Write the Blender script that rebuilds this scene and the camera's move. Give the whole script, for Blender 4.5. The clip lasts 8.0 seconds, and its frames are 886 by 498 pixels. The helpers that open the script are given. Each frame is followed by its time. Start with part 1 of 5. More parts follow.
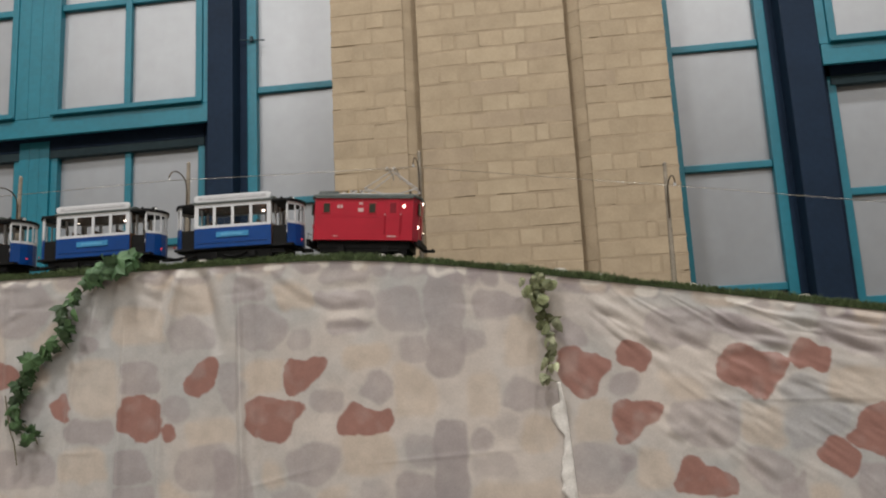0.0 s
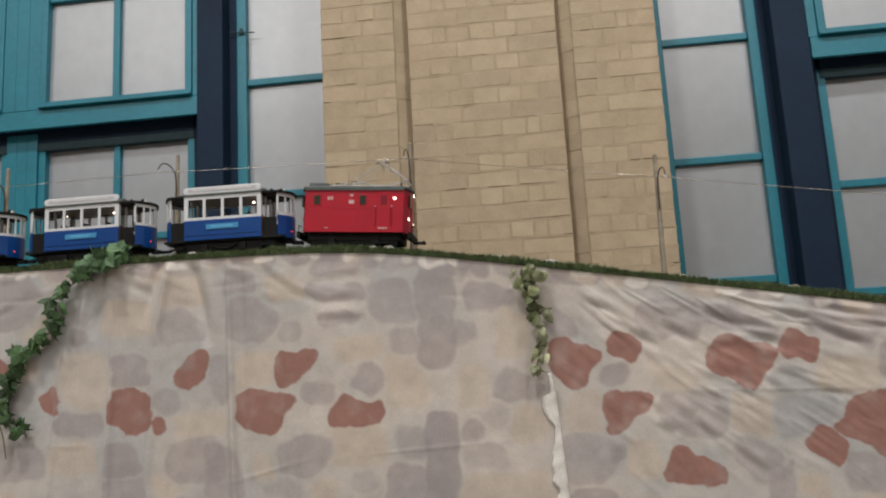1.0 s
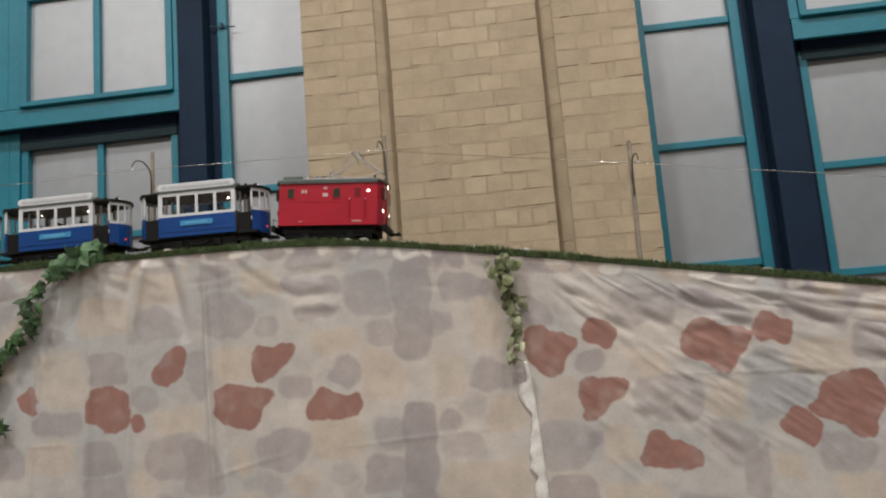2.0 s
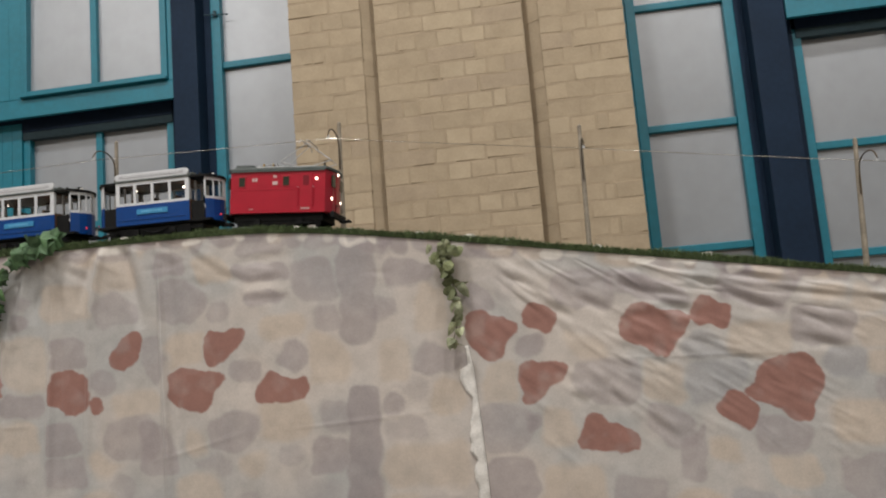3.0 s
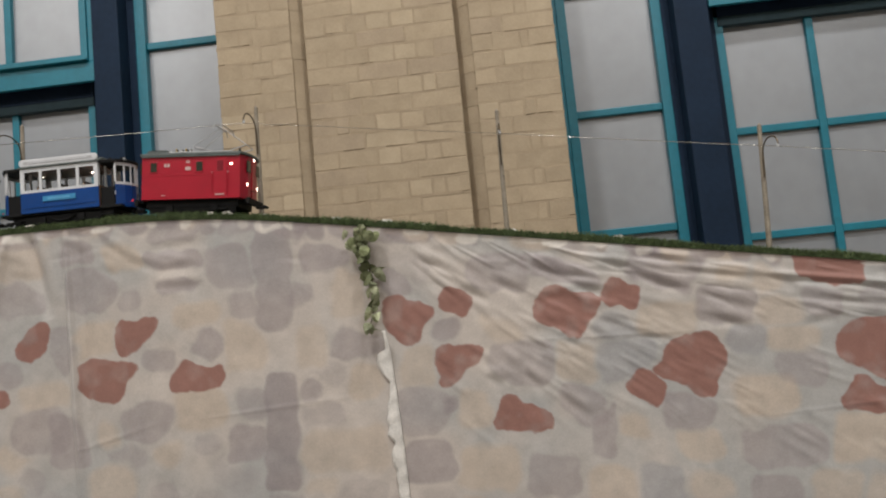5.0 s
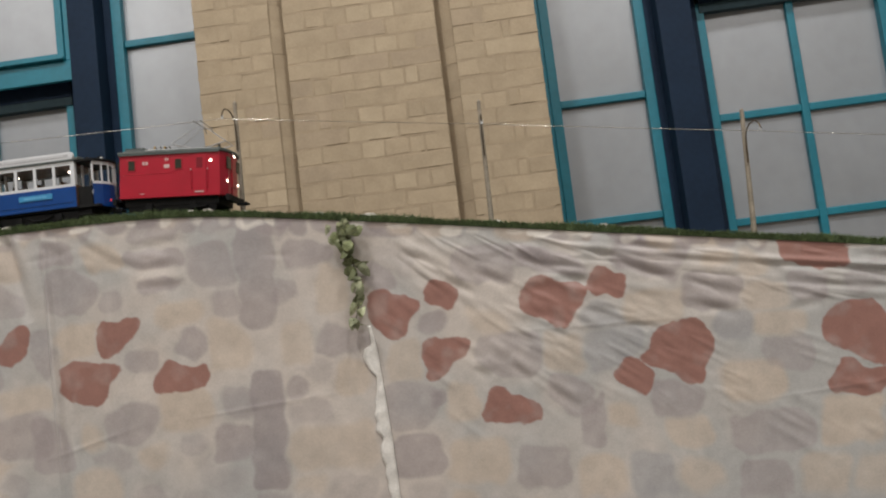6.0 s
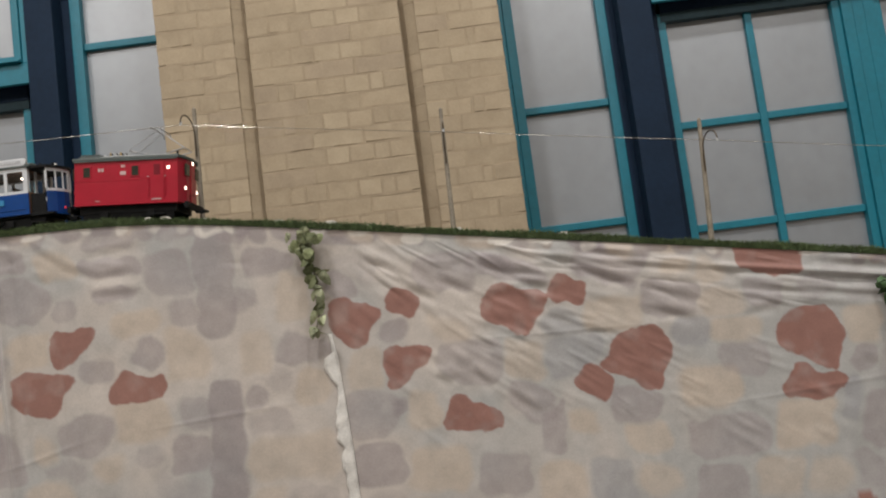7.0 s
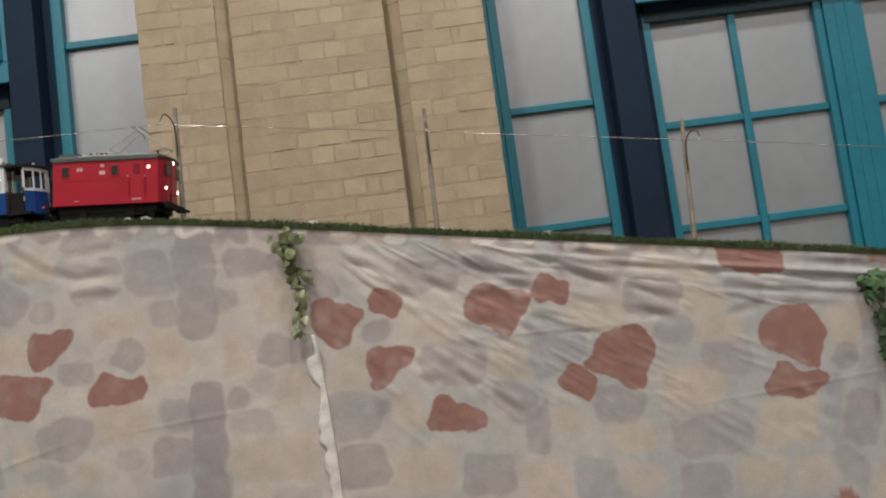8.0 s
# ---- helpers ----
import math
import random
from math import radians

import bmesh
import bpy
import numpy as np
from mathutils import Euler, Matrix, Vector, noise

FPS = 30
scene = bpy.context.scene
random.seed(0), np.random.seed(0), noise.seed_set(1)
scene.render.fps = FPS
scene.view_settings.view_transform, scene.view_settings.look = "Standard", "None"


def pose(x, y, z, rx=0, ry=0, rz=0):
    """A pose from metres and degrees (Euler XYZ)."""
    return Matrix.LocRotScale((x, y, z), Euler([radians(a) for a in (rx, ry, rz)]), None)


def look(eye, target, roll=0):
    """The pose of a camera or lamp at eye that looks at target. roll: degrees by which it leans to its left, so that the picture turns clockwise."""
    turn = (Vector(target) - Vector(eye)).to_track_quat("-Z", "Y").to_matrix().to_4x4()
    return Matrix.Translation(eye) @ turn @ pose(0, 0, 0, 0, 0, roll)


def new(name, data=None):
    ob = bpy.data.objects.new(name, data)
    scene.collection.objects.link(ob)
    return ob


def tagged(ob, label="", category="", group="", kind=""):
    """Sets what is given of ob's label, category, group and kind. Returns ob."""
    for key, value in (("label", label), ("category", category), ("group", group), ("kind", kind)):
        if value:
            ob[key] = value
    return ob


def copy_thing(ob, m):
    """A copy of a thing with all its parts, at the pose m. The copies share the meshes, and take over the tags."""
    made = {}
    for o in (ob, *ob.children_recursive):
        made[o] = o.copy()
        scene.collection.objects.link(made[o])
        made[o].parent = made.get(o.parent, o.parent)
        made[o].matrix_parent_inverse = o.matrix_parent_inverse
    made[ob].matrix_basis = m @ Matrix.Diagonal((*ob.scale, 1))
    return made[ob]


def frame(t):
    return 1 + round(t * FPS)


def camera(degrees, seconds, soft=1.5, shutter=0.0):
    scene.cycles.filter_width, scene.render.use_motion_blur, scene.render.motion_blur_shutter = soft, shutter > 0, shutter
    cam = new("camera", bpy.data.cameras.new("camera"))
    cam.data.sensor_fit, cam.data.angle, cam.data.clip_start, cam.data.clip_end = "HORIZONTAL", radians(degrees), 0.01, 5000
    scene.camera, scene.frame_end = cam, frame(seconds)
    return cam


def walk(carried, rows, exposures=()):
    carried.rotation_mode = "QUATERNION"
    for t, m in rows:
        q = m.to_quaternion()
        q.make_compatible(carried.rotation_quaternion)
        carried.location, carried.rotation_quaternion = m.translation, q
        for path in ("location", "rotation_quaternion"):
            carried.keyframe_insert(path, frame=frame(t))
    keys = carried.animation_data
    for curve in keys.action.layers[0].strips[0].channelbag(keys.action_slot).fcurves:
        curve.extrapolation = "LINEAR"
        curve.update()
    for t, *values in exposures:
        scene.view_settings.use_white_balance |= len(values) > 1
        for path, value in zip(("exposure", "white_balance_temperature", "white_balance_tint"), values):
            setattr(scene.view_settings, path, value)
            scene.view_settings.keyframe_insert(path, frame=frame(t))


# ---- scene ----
cam = camera(62.2, 8.0, soft=2.1)
PATH = [
    (0, (0.0590, 0.3810, 1.5100), (-0.1610, 2.3413, 1.8400), -2.90),
    (0.5, (0.0570, 0.3780, 1.5100), (-0.1770, 2.3361, 1.8430), -3.10),
    (1, (0.0600, 0.3820, 1.5050), (-0.1379, 2.3474, 1.8179), -3.10),
    (1.5, (0.0510, 0.3820, 1.5010), (-0.1050, 2.3526, 1.8049), -3.50),
    (1.7, (0.0550, 0.3858, 1.5043), (-0.0942, 2.3578, 1.8023), -4.05),
    (2.8, (0.2820, 0.3869, 1.4954), (-0.0294, 2.3457, 1.7520), -5.07),
    (3, (0.2830, 0.3860, 1.4930), (0.0190, 2.3532, 1.7390), -4.60),
    (3.2, (0.2785, 0.3863, 1.4874), (0.0508, 2.3610, 1.7084), -5.26),
    (3.5, (0.2820, 0.3890, 1.4890), (0.0960, 2.3691, 1.7000), -4.40),
    (3.8, (0.3068, 0.3926, 1.4877), (0.1292, 2.3740, 1.6939), -4.35),
    (4, (0.3210, 0.3990, 1.4860), (0.1840, 2.3849, 1.6800), -4.60),
    (4.5, (0.3440, 0.3900, 1.4890), (0.2250, 2.3755, 1.6981), -5.00),
    (4.7, (0.3436, 0.3881, 1.4885), (0.2259, 2.3745, 1.6896), -5.25),
    (5.8, (0.3435, 0.3950, 1.4857), (0.2354, 2.3840, 1.6655), -6.47),
    (6, (0.3500, 0.4020, 1.4860), (0.2600, 2.3926, 1.6570), -7.00),
    (6.5, (0.3600, 0.4000, 1.4900), (0.3230, 2.3906, 1.6801), -7.10),
    (7, (0.3670, 0.4030, 1.4900), (0.3620, 2.3954, 1.6640), -7.30),
    (7.5, (0.3680, 0.4080, 1.4890), (0.3750, 2.4014, 1.6510), -7.30),
    (8, (0.3750, 0.4090, 1.4890), (0.4050, 2.4015, 1.6590), -7.50),
]
walk(cam, [(t, look(eye, aim, roll)) for t, eye, aim, roll in PATH], [(0, 0.0), (1.7, 0.0), (4, -0.02), (6, -0.02), (7, -0.05), (8, -0.05)])

# ---- world and hall lamps ----
world = bpy.data.worlds.new("hall_air")
scene.world = world
world.use_nodes = True
world.node_tree.nodes["Background"].inputs[0].default_value = (0.8, 0.85, 1.0, 1)
world.node_tree.nodes["Background"].inputs[1].default_value = 0.02
scene.view_settings.exposure = 0.0

WARM = (1.0, 0.981, 0.973)


def hall_lamp(x, y, z, width, depth, watts, target):
    data = bpy.data.lights.new("hall_lamp", "AREA")
    data.shape, data.size, data.size_y, data.energy, data.color = "RECTANGLE", width, depth, watts, WARM
    ob = new("hall_lamp", data)
    ob.matrix_world = look((x, y, z), target)
    return ob


# two bright lamps hang over the front of the layout, the rest of the hall's lamps are further back
hall_lamp(-1.48, -1.6, 9.6, 0.55, 0.55, 346, (-0.9, 2.6, 1.6))
hall_lamp(2.44, -1.6, 9.6, 0.55, 0.55, 288, (0.9, 2.6, 1.6))
hall_lamp(-5.2, -7.6, 9.0, 9.2, 1.8, 446, (-0.6, 2.6, 1.6))
hall_lamp(5.2, -7.6, 9.0, 9.2, 1.8, 358, (0.6, 2.6, 1.6))

# ---- materials ----


def shader(name, colour, rough=0.6, metal=0.0, vary=0.12, scale=6.0, grain=60.0, bump=0.15, bump_depth=0.001, tint=None, gloss=0.5):
    """A surface with broad stains and fine grain over its base colour, and a relief of the same grain."""
    m = bpy.data.materials.new(name)
    m.use_nodes = True
    n, l = m.node_tree.nodes, m.node_tree.links
    b = n["Principled BSDF"]
    b.inputs["Roughness"].default_value, b.inputs["Metallic"].default_value = rough, metal
    b.inputs["Specular IOR Level"].default_value = gloss
    pos = n.new("ShaderNodeNewGeometry")
    broad, fine = n.new("ShaderNodeTexNoise"), n.new("ShaderNodeTexNoise")
    broad.inputs["Scale"].default_value, broad.inputs["Detail"].default_value = scale, 4
    fine.inputs["Scale"].default_value, fine.inputs["Detail"].default_value = grain, 3
    l.new(pos.outputs["Position"], broad.inputs["Vector"])
    l.new(pos.outputs["Position"], fine.inputs["Vector"])
    both = n.new("ShaderNodeMix")
    both.inputs[0].default_value = 0.4
    l.new(broad.outputs["Fac"], both.inputs[2]), l.new(fine.outputs["Fac"], both.inputs[3])
    mix = n.new("ShaderNodeMix")
    mix.data_type = "RGBA"
    other = tint or tuple(c * (1 - 2.2 * vary) for c in colour)
    mix.inputs[6].default_value = (*(min(1, c * (1 + vary)) for c in colour), 1)
    mix.inputs[7].default_value = (*other, 1)
    steep = n.new("ShaderNodeMapRange")
    steep.inputs[1].default_value, steep.inputs[2].default_value = 0.3, 0.7
    l.new(both.outputs[0], steep.inputs[0]), l.new(steep.outputs[0], mix.inputs[0])
    l.new(mix.outputs[2], b.inputs["Base Color"])
    if bump:
        relief = n.new("ShaderNodeBump")
        relief.inputs["Strength"].default_value, relief.inputs["Distance"].default_value = bump, bump_depth
        l.new(fine.outputs["Fac"], relief.inputs["Height"]), l.new(relief.outputs[0], b.inputs["Normal"])
    return m


def per_piece(m, low, high):
    """Lets each separate piece be a little lighter or darker than its neighbours."""
    n, l = m.node_tree.nodes, m.node_tree.links
    b = n["Principled BSDF"]
    source = b.inputs["Base Color"].links[0].from_socket
    info, span, hue = n.new("ShaderNodeObjectInfo"), n.new("ShaderNodeMapRange"), n.new("ShaderNodeHueSaturation")
    span.inputs[3].default_value, span.inputs[4].default_value = low, high
    l.new(info.outputs["Random"], span.inputs[0]), l.new(span.outputs[0], hue.inputs["Value"])
    l.new(source, hue.inputs["Color"]), l.new(hue.outputs[0], b.inputs["Base Color"])
    return m


def glow(name, colour, strength):
    m = bpy.data.materials.new(name)
    m.use_nodes = True
    b = m.node_tree.nodes["Principled BSDF"]
    b.inputs["Base Color"].default_value = (*colour, 1)
    b.inputs["Emission Color"].default_value, b.inputs["Emission Strength"].default_value = (*colour, 1), strength
    return m


def glass(name, colour=(1, 1, 1), rough=0.05):
    m = bpy.data.materials.new(name)
    m.use_nodes = True
    b = m.node_tree.nodes["Principled BSDF"]
    b.inputs["Base Color"].default_value = (*colour, 1)
    b.inputs["Transmission Weight"].default_value, b.inputs["Roughness"].default_value = 1.0, rough
    b.inputs["IOR"].default_value = 1.2
    return m


BRICK = per_piece(shader("buff_brick", (0.415, 0.334, 0.231), 0.88, vary=0.07, scale=11, grain=140, bump=0.4, bump_depth=0.002, tint=(0.338, 0.268, 0.182), gloss=0.25), 0.94, 1.06)
PALE_BRICK = per_piece(shader("pale_buff_brick", (0.442, 0.360, 0.252), 0.88, vary=0.07, scale=11, grain=140, bump=0.4, bump_depth=0.002, tint=(0.382, 0.306, 0.208), gloss=0.25), 0.96, 1.04)
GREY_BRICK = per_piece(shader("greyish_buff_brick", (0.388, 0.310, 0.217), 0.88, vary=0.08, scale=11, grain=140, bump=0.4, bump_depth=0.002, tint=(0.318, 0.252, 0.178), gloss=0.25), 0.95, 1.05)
MORTAR = shader("buff_mortar", (0.372, 0.296, 0.201), 0.95, vary=0.10, scale=16, grain=180, bump=0.6, bump_depth=0.003, tint=(0.300, 0.234, 0.156))
PLASTER = shader("hall_plaster", (0.55, 0.50, 0.42), 0.9, scale=1.5, bump=0.1)
FLOOR = shader("worn_concrete", (0.30, 0.28, 0.26), 0.7, vary=0.2, scale=1.5)
TEAL = shader("teal_gloss_paint", (0.010, 0.165, 0.225), 0.45, vary=0.10, scale=4, grain=40, bump=0.25, bump_depth=0.001)
NAVY = shader("navy_gloss_paint", (0.010, 0.023, 0.047), 0.6, vary=0.15, scale=4, grain=40, bump=0.25, bump_depth=0.001, gloss=0.15)
SLATE = shader("slate_blue_paint", (0.034, 0.062, 0.074), 0.6, vary=0.15, scale=4, grain=40, bump=0.25, bump_depth=0.001, gloss=0.2)
PANE = per_piece(shader("whitened_glass", (0.218, 0.236, 0.256), 0.42, vary=0.10, scale=2.2, grain=14, bump=0.05, gloss=1.0, tint=(0.184, 0.199, 0.215)), 0.95, 1.05)


def weathered(m):
    """Faint runs down the glass and a few hand-sized smudges."""
    n, l = m.node_tree.nodes, m.node_tree.links
    b = n["Principled BSDF"]
    source = b.inputs["Base Color"].links[0].from_socket
    pos, stretch = n.new("ShaderNodeNewGeometry"), n.new("ShaderNodeMapping")
    stretch.inputs["Scale"].default_value = (17, 17, 2.2)
    runs, smudge = n.new("ShaderNodeTexNoise"), n.new("ShaderNodeTexNoise")
    runs.inputs["Scale"].default_value, runs.inputs["Detail"].default_value = 1.0, 3
    smudge.inputs["Scale"].default_value, smudge.inputs["Detail"].default_value = 4.5, 2
    l.new(pos.outputs["Position"], stretch.inputs["Vector"]), l.new(stretch.outputs[0], runs.inputs["Vector"]), l.new(pos.outputs["Position"], smudge.inputs["Vector"])
    for noise, lo, hi, dim in ((runs, 0.45, 0.80, 0.95), (smudge, 0.66, 0.76, 0.88)):
        level, hue = n.new("ShaderNodeMapRange"), n.new("ShaderNodeHueSaturation")
        level.inputs[1].default_value, level.inputs[2].default_value, level.inputs[3].default_value, level.inputs[4].default_value = lo, hi, 1.0, dim
        l.new(noise.outputs["Fac"], level.inputs[0]), l.new(level.outputs[0], hue.inputs["Value"]), l.new(source, hue.inputs["Color"])
        source = hue.outputs[0]
    l.new(source, b.inputs["Base Color"])


weathered(PANE)
satin = PANE.node_tree.nodes["Principled BSDF"]
satin.inputs["Coat Weight"].default_value, satin.inputs["Coat Roughness"].default_value, satin.inputs["Coat IOR"].default_value = 1.0, 0.38, 1.85
PLY = shader("plywood", (0.35, 0.26, 0.16), 0.8, scale=8)
MAT = shader("grass_mat", (0.05, 0.08, 0.03), 0.95, vary=0.3, scale=40, grain=300, bump=0.8, bump_depth=0.004)
BLADE = shader("grass_fibre", (0.122, 0.172, 0.070), 0.8, vary=0.3, scale=60, grain=500, bump=0, tint=(0.060, 0.086, 0.035))
STEEL = shader("dull_steel", (0.35, 0.33, 0.30), 0.4, 1.0, vary=0.2, scale=30, grain=200)
SLEEPER = shader("dark_sleeper", (0.05, 0.035, 0.025), 0.8, scale=60)
STONE = shader("pale_ballast", (0.45, 0.42, 0.37), 0.9, vary=0.2, scale=60, grain=300)
POLE = shader("weathered_wood_pole", (0.30, 0.258, 0.20), 0.75, vary=0.2, scale=40, grain=250)
BRONZE = shader("dark_bronze", (0.12, 0.09, 0.06), 0.45, 0.8, vary=0.2, scale=60, grain=300)
WIRE = shader("bright_wire", (0.60, 0.57, 0.52), 0.13, 1.0, vary=0.03, scale=60, grain=300, bump=0)
RED = shader("red_enamel", (0.385, 0.013, 0.030), 0.28, vary=0.07, scale=25, grain=300, bump=0.1, bump_depth=0.0004)
ROOF = shader("grey_roof_paint", (0.085, 0.102, 0.095), 0.55, vary=0.15, scale=40, grain=400, bump=0.1)
BLACK = shader("black_plastic", (0.006, 0.006, 0.006), 0.6, vary=0.3, scale=60, grain=400, bump=0.1, gloss=0.2)
BLUE = shader("blue_enamel", (0.003, 0.050, 0.215), 0.3, vary=0.08, scale=30, grain=300, bump=0.08, bump_depth=0.0004)
WHITE = shader("cream_white_paint", (0.60, 0.61, 0.62), 0.45, vary=0.06, scale=30, grain=300, bump=0.05)
SKY = shader("light_blue_board", (0.045, 0.25, 0.47), 0.4, vary=0.06, scale=40, grain=300, bump=0)
PALE_SKY = shader("pale_blue_lettering", (0.13, 0.40, 0.62), 0.4, vary=0.06, scale=40, grain=300, bump=0)
SILVER = shader("bright_silver_paint", (0.78, 0.78, 0.76), 0.35, 0.2, vary=0.05, scale=40, grain=300, bump=0)
LETTER_GREY = shader("grey_lettering", (0.44, 0.44, 0.45), 0.5, vary=0.05, scale=40, grain=300, bump=0)
LETTER = shader("pale_lettering", (0.58, 0.40, 0.38), 0.5, vary=0.05, scale=40, grain=300, bump=0)
ALU = shader("silver_metal", (0.62, 0.62, 0.62), 0.35, 0.3, vary=0.1, scale=40, grain=300, bump=0)
PANTO = shader("dull_silver_metal", (0.50, 0.50, 0.51), 0.4, 0.5, vary=0.1, scale=40, grain=300, bump=0)
BRASS = shader("brass", (0.55, 0.38, 0.14), 0.3, 1.0, vary=0.1, scale=40, grain=300, bump=0)
WOOD = shader("brown_seat_wood", (0.12, 0.06, 0.03), 0.5, vary=0.15, scale=40, grain=300)
DARKGLASS = shader("dim_window_glass", (0.035, 0.038, 0.028), 0.12, vary=0.1, scale=40, grain=300, bump=0)
CLEAR = glass("clear_window_glass")
RED_REFLECTION = shader("painted_red_reflection", (0.20, 0.02, 0.03), 0.08, vary=0.05, scale=40, grain=300, bump=0)
REAR_LAMP = glow("dim_rear_lamp", (1.0, 0.45, 0.40), 0.6)
LAMP_ON = glow("lit_lamp", (1.0, 0.80, 0.66), 6.0)
TAIL_ON = glow("lit_tail_lamp", (1.0, 0.05, 0.05), 0.25)
LEAF = per_piece(shader("ivy_leaf", (0.046, 0.092, 0.030), 0.6, vary=0.2, scale=50, grain=300, bump=0.3, tint=(0.020, 0.050, 0.016)), 0.55, 1.5)
LIGHT_LEAF = per_piece(shader("light_green_ivy_leaf", (0.085, 0.165, 0.070), 0.6, vary=0.2, scale=50, grain=300, bump=0.3, tint=(0.04, 0.095, 0.035)), 0.7, 1.3)
SAGE_LEAF = per_piece(shader("sage_ivy_leaf", (0.205, 0.222, 0.118), 0.7, vary=0.2, scale=90, grain=300, bump=0.3, tint=(0.085, 0.100, 0.042), gloss=0.25), 0.6, 1.3)
PALE_LEAF = per_piece(shader("variegated_ivy_leaf", (0.42, 0.435, 0.29), 0.7, vary=0.2, scale=90, grain=300, bump=0.3, tint=(0.135, 0.155, 0.072), gloss=0.25), 0.6, 1.3)
STEM = shader("vine_stem", (0.10, 0.085, 0.035), 0.7, scale=60)
TAPE = shader("white_frayed_tape", (0.70, 0.67, 0.62), 0.7, vary=0.12, scale=38, grain=300, bump=0.4, bump_depth=0.003)

# ---- mesh helpers ----


def link_mesh(name, bm, material, smooth=False):
    me = bpy.data.meshes.new(name)
    bmesh.ops.recalc_face_normals(bm, faces=bm.faces)
    bm.to_mesh(me)
    bm.free()
    me.materials.append(material)
    if smooth:
        me.polygons.foreach_set("use_smooth", [True] * len(me.polygons))
    return new(name, me)


def part(name, bm, material, parent, label="", smooth=False):
    ob = link_mesh(name, bm, material, smooth)
    ob.parent = parent
    return tagged(ob, label)


def box(*ranges, bevel=0.0, bm=None):
    """A block between two x, two y and two z, with its edges eased."""
    x0, x1, y0, y1, z0, z1 = ranges
    one = bmesh.new()
    bmesh.ops.create_cube(one, size=1, matrix=Matrix.LocRotScale(((x0 + x1) / 2, (y0 + y1) / 2, (z0 + z1) / 2), None, (x1 - x0, y1 - y0, z1 - z0)))
    if bevel:
        bmesh.ops.bevel(one, geom=one.edges[:], offset=bevel, segments=2, affect="EDGES", profile=0.6)
    return join(bm, one)


def join(bm, one):
    if bm is None:
        return one
    me = bpy.data.meshes.new("scratch")
    one.to_mesh(me)
    one.free()
    bm.from_mesh(me)
    bpy.data.meshes.remove(me)
    return bm


def rod(p, q, r, r_end=None, seg=10, bm=None):
    """A round bar from p to q."""
    p, q = Vector(p), Vector(q)
    one = bmesh.new()
    turn = (q - p).to_track_quat("Z", "Y").to_matrix().to_4x4()
    bmesh.ops.create_cone(one, cap_ends=True, segments=seg, radius1=r, radius2=r if r_end is None else r_end, depth=(q - p).length, matrix=Matrix.Translation((p + q) / 2) @ turn)
    return join(bm, one)


def ball(c, r, seg=12, squash=(1, 1, 1), bm=None):
    one = bmesh.new()
    bmesh.ops.create_uvsphere(one, u_segments=seg, v_segments=seg // 2 + 2, radius=r, matrix=Matrix.LocRotScale(c, None, squash))
    return join(bm, one)


def tube(points, r, seg=6, bm=None):
    """A bent round bar along the points."""
    one = bmesh.new()
    rings = []
    pts = [Vector(p) for p in points]
    for i, p in enumerate(pts):
        ahead = (pts[min(i + 1, len(pts) - 1)] - pts[max(i - 1, 0)]).normalized()
        side = ahead.cross(Vector((0.31, 0.17, 0.93))).normalized()
        up = side.cross(ahead)
        rings.append([one.verts.new(p + r * (math.cos(a) * side + math.sin(a) * up)) for a in (2 * math.pi * k / seg for k in range(seg))])
    for a, b in zip(rings, rings[1:]):
        for k in range(seg):
            one.faces.new((a[k], a[(k + 1) % seg], b[(k + 1) % seg], b[k]))
    one.faces.new(rings[0]), one.faces.new(rings[-1])
    return join(bm, one)


def prism(outline, axis, lo, hi, bevel=0.0, bm=None):
    """An outline in two axes drawn out along the third."""
    one = bmesh.new()
    place = {"x": lambda a, b, c: (c, a, b), "y": lambda a, b, c: (a, c, b), "z": lambda a, b, c: (a, b, c)}[axis]
    low = [one.verts.new(place(a, b, lo)) for a, b in outline]
    high = [one.verts.new(place(a, b, hi)) for a, b in outline]
    one.faces.new(low), one.faces.new(high)
    for k in range(len(low)):
        j = (k + 1) % len(low)
        one.faces.new((low[k], low[j], high[j], high[k]))
    if bevel:
        bmesh.ops.bevel(one, geom=one.edges[:], offset=bevel, segments=2, affect="EDGES", profile=0.6)
    return join(bm, one)


def empty(name, label, category, m=None, group="", kind=""):
    ob = new(name)
    ob.empty_display_size = 0.05
    if m is not None:
        ob.matrix_basis = m
    return tagged(ob, label, category, group, kind)


# ---- hall ----
FLOOR_Z = 0.0


def structure(name, bm, material, label, category):
    return tagged(link_mesh(name, bm, material), label, category, kind="structure")


structure("floor", box(-11.2, 11.2, -9.2, 4.4, -0.2, FLOOR_Z), FLOOR, "worn grey concrete hall floor", "floor")
structure("ceiling", box(-11.2, 11.2, -9.2, 4.4, 10.4, 10.6), PLASTER, "plain pale plaster hall ceiling", "ceiling")
structure("wall_west", box(-11.2, -11.0, -9.2, 4.2, 0, 10.4), PLASTER, "plain pale plaster hall wall", "wall")
structure("wall_east", box(11.0, 11.2, -9.2, 4.2, 0, 10.4), PLASTER, "plain pale plaster hall wall", "wall")
structure("wall_south", box(-11.0, 11.0, -9.2, -9.0, 0, 10.4), PLASTER, "plain pale plaster hall wall", "wall")
structure("wall_north", box(-11.2, 11.2, 4.2, 4.4, 0, 10.4), PLASTER, "plain pale wall behind the windows", "wall")

# Windows stand in bays beside a brick pier.
GLASS_Y = 3.90
SILL = 1.16
HEAD = 5.4


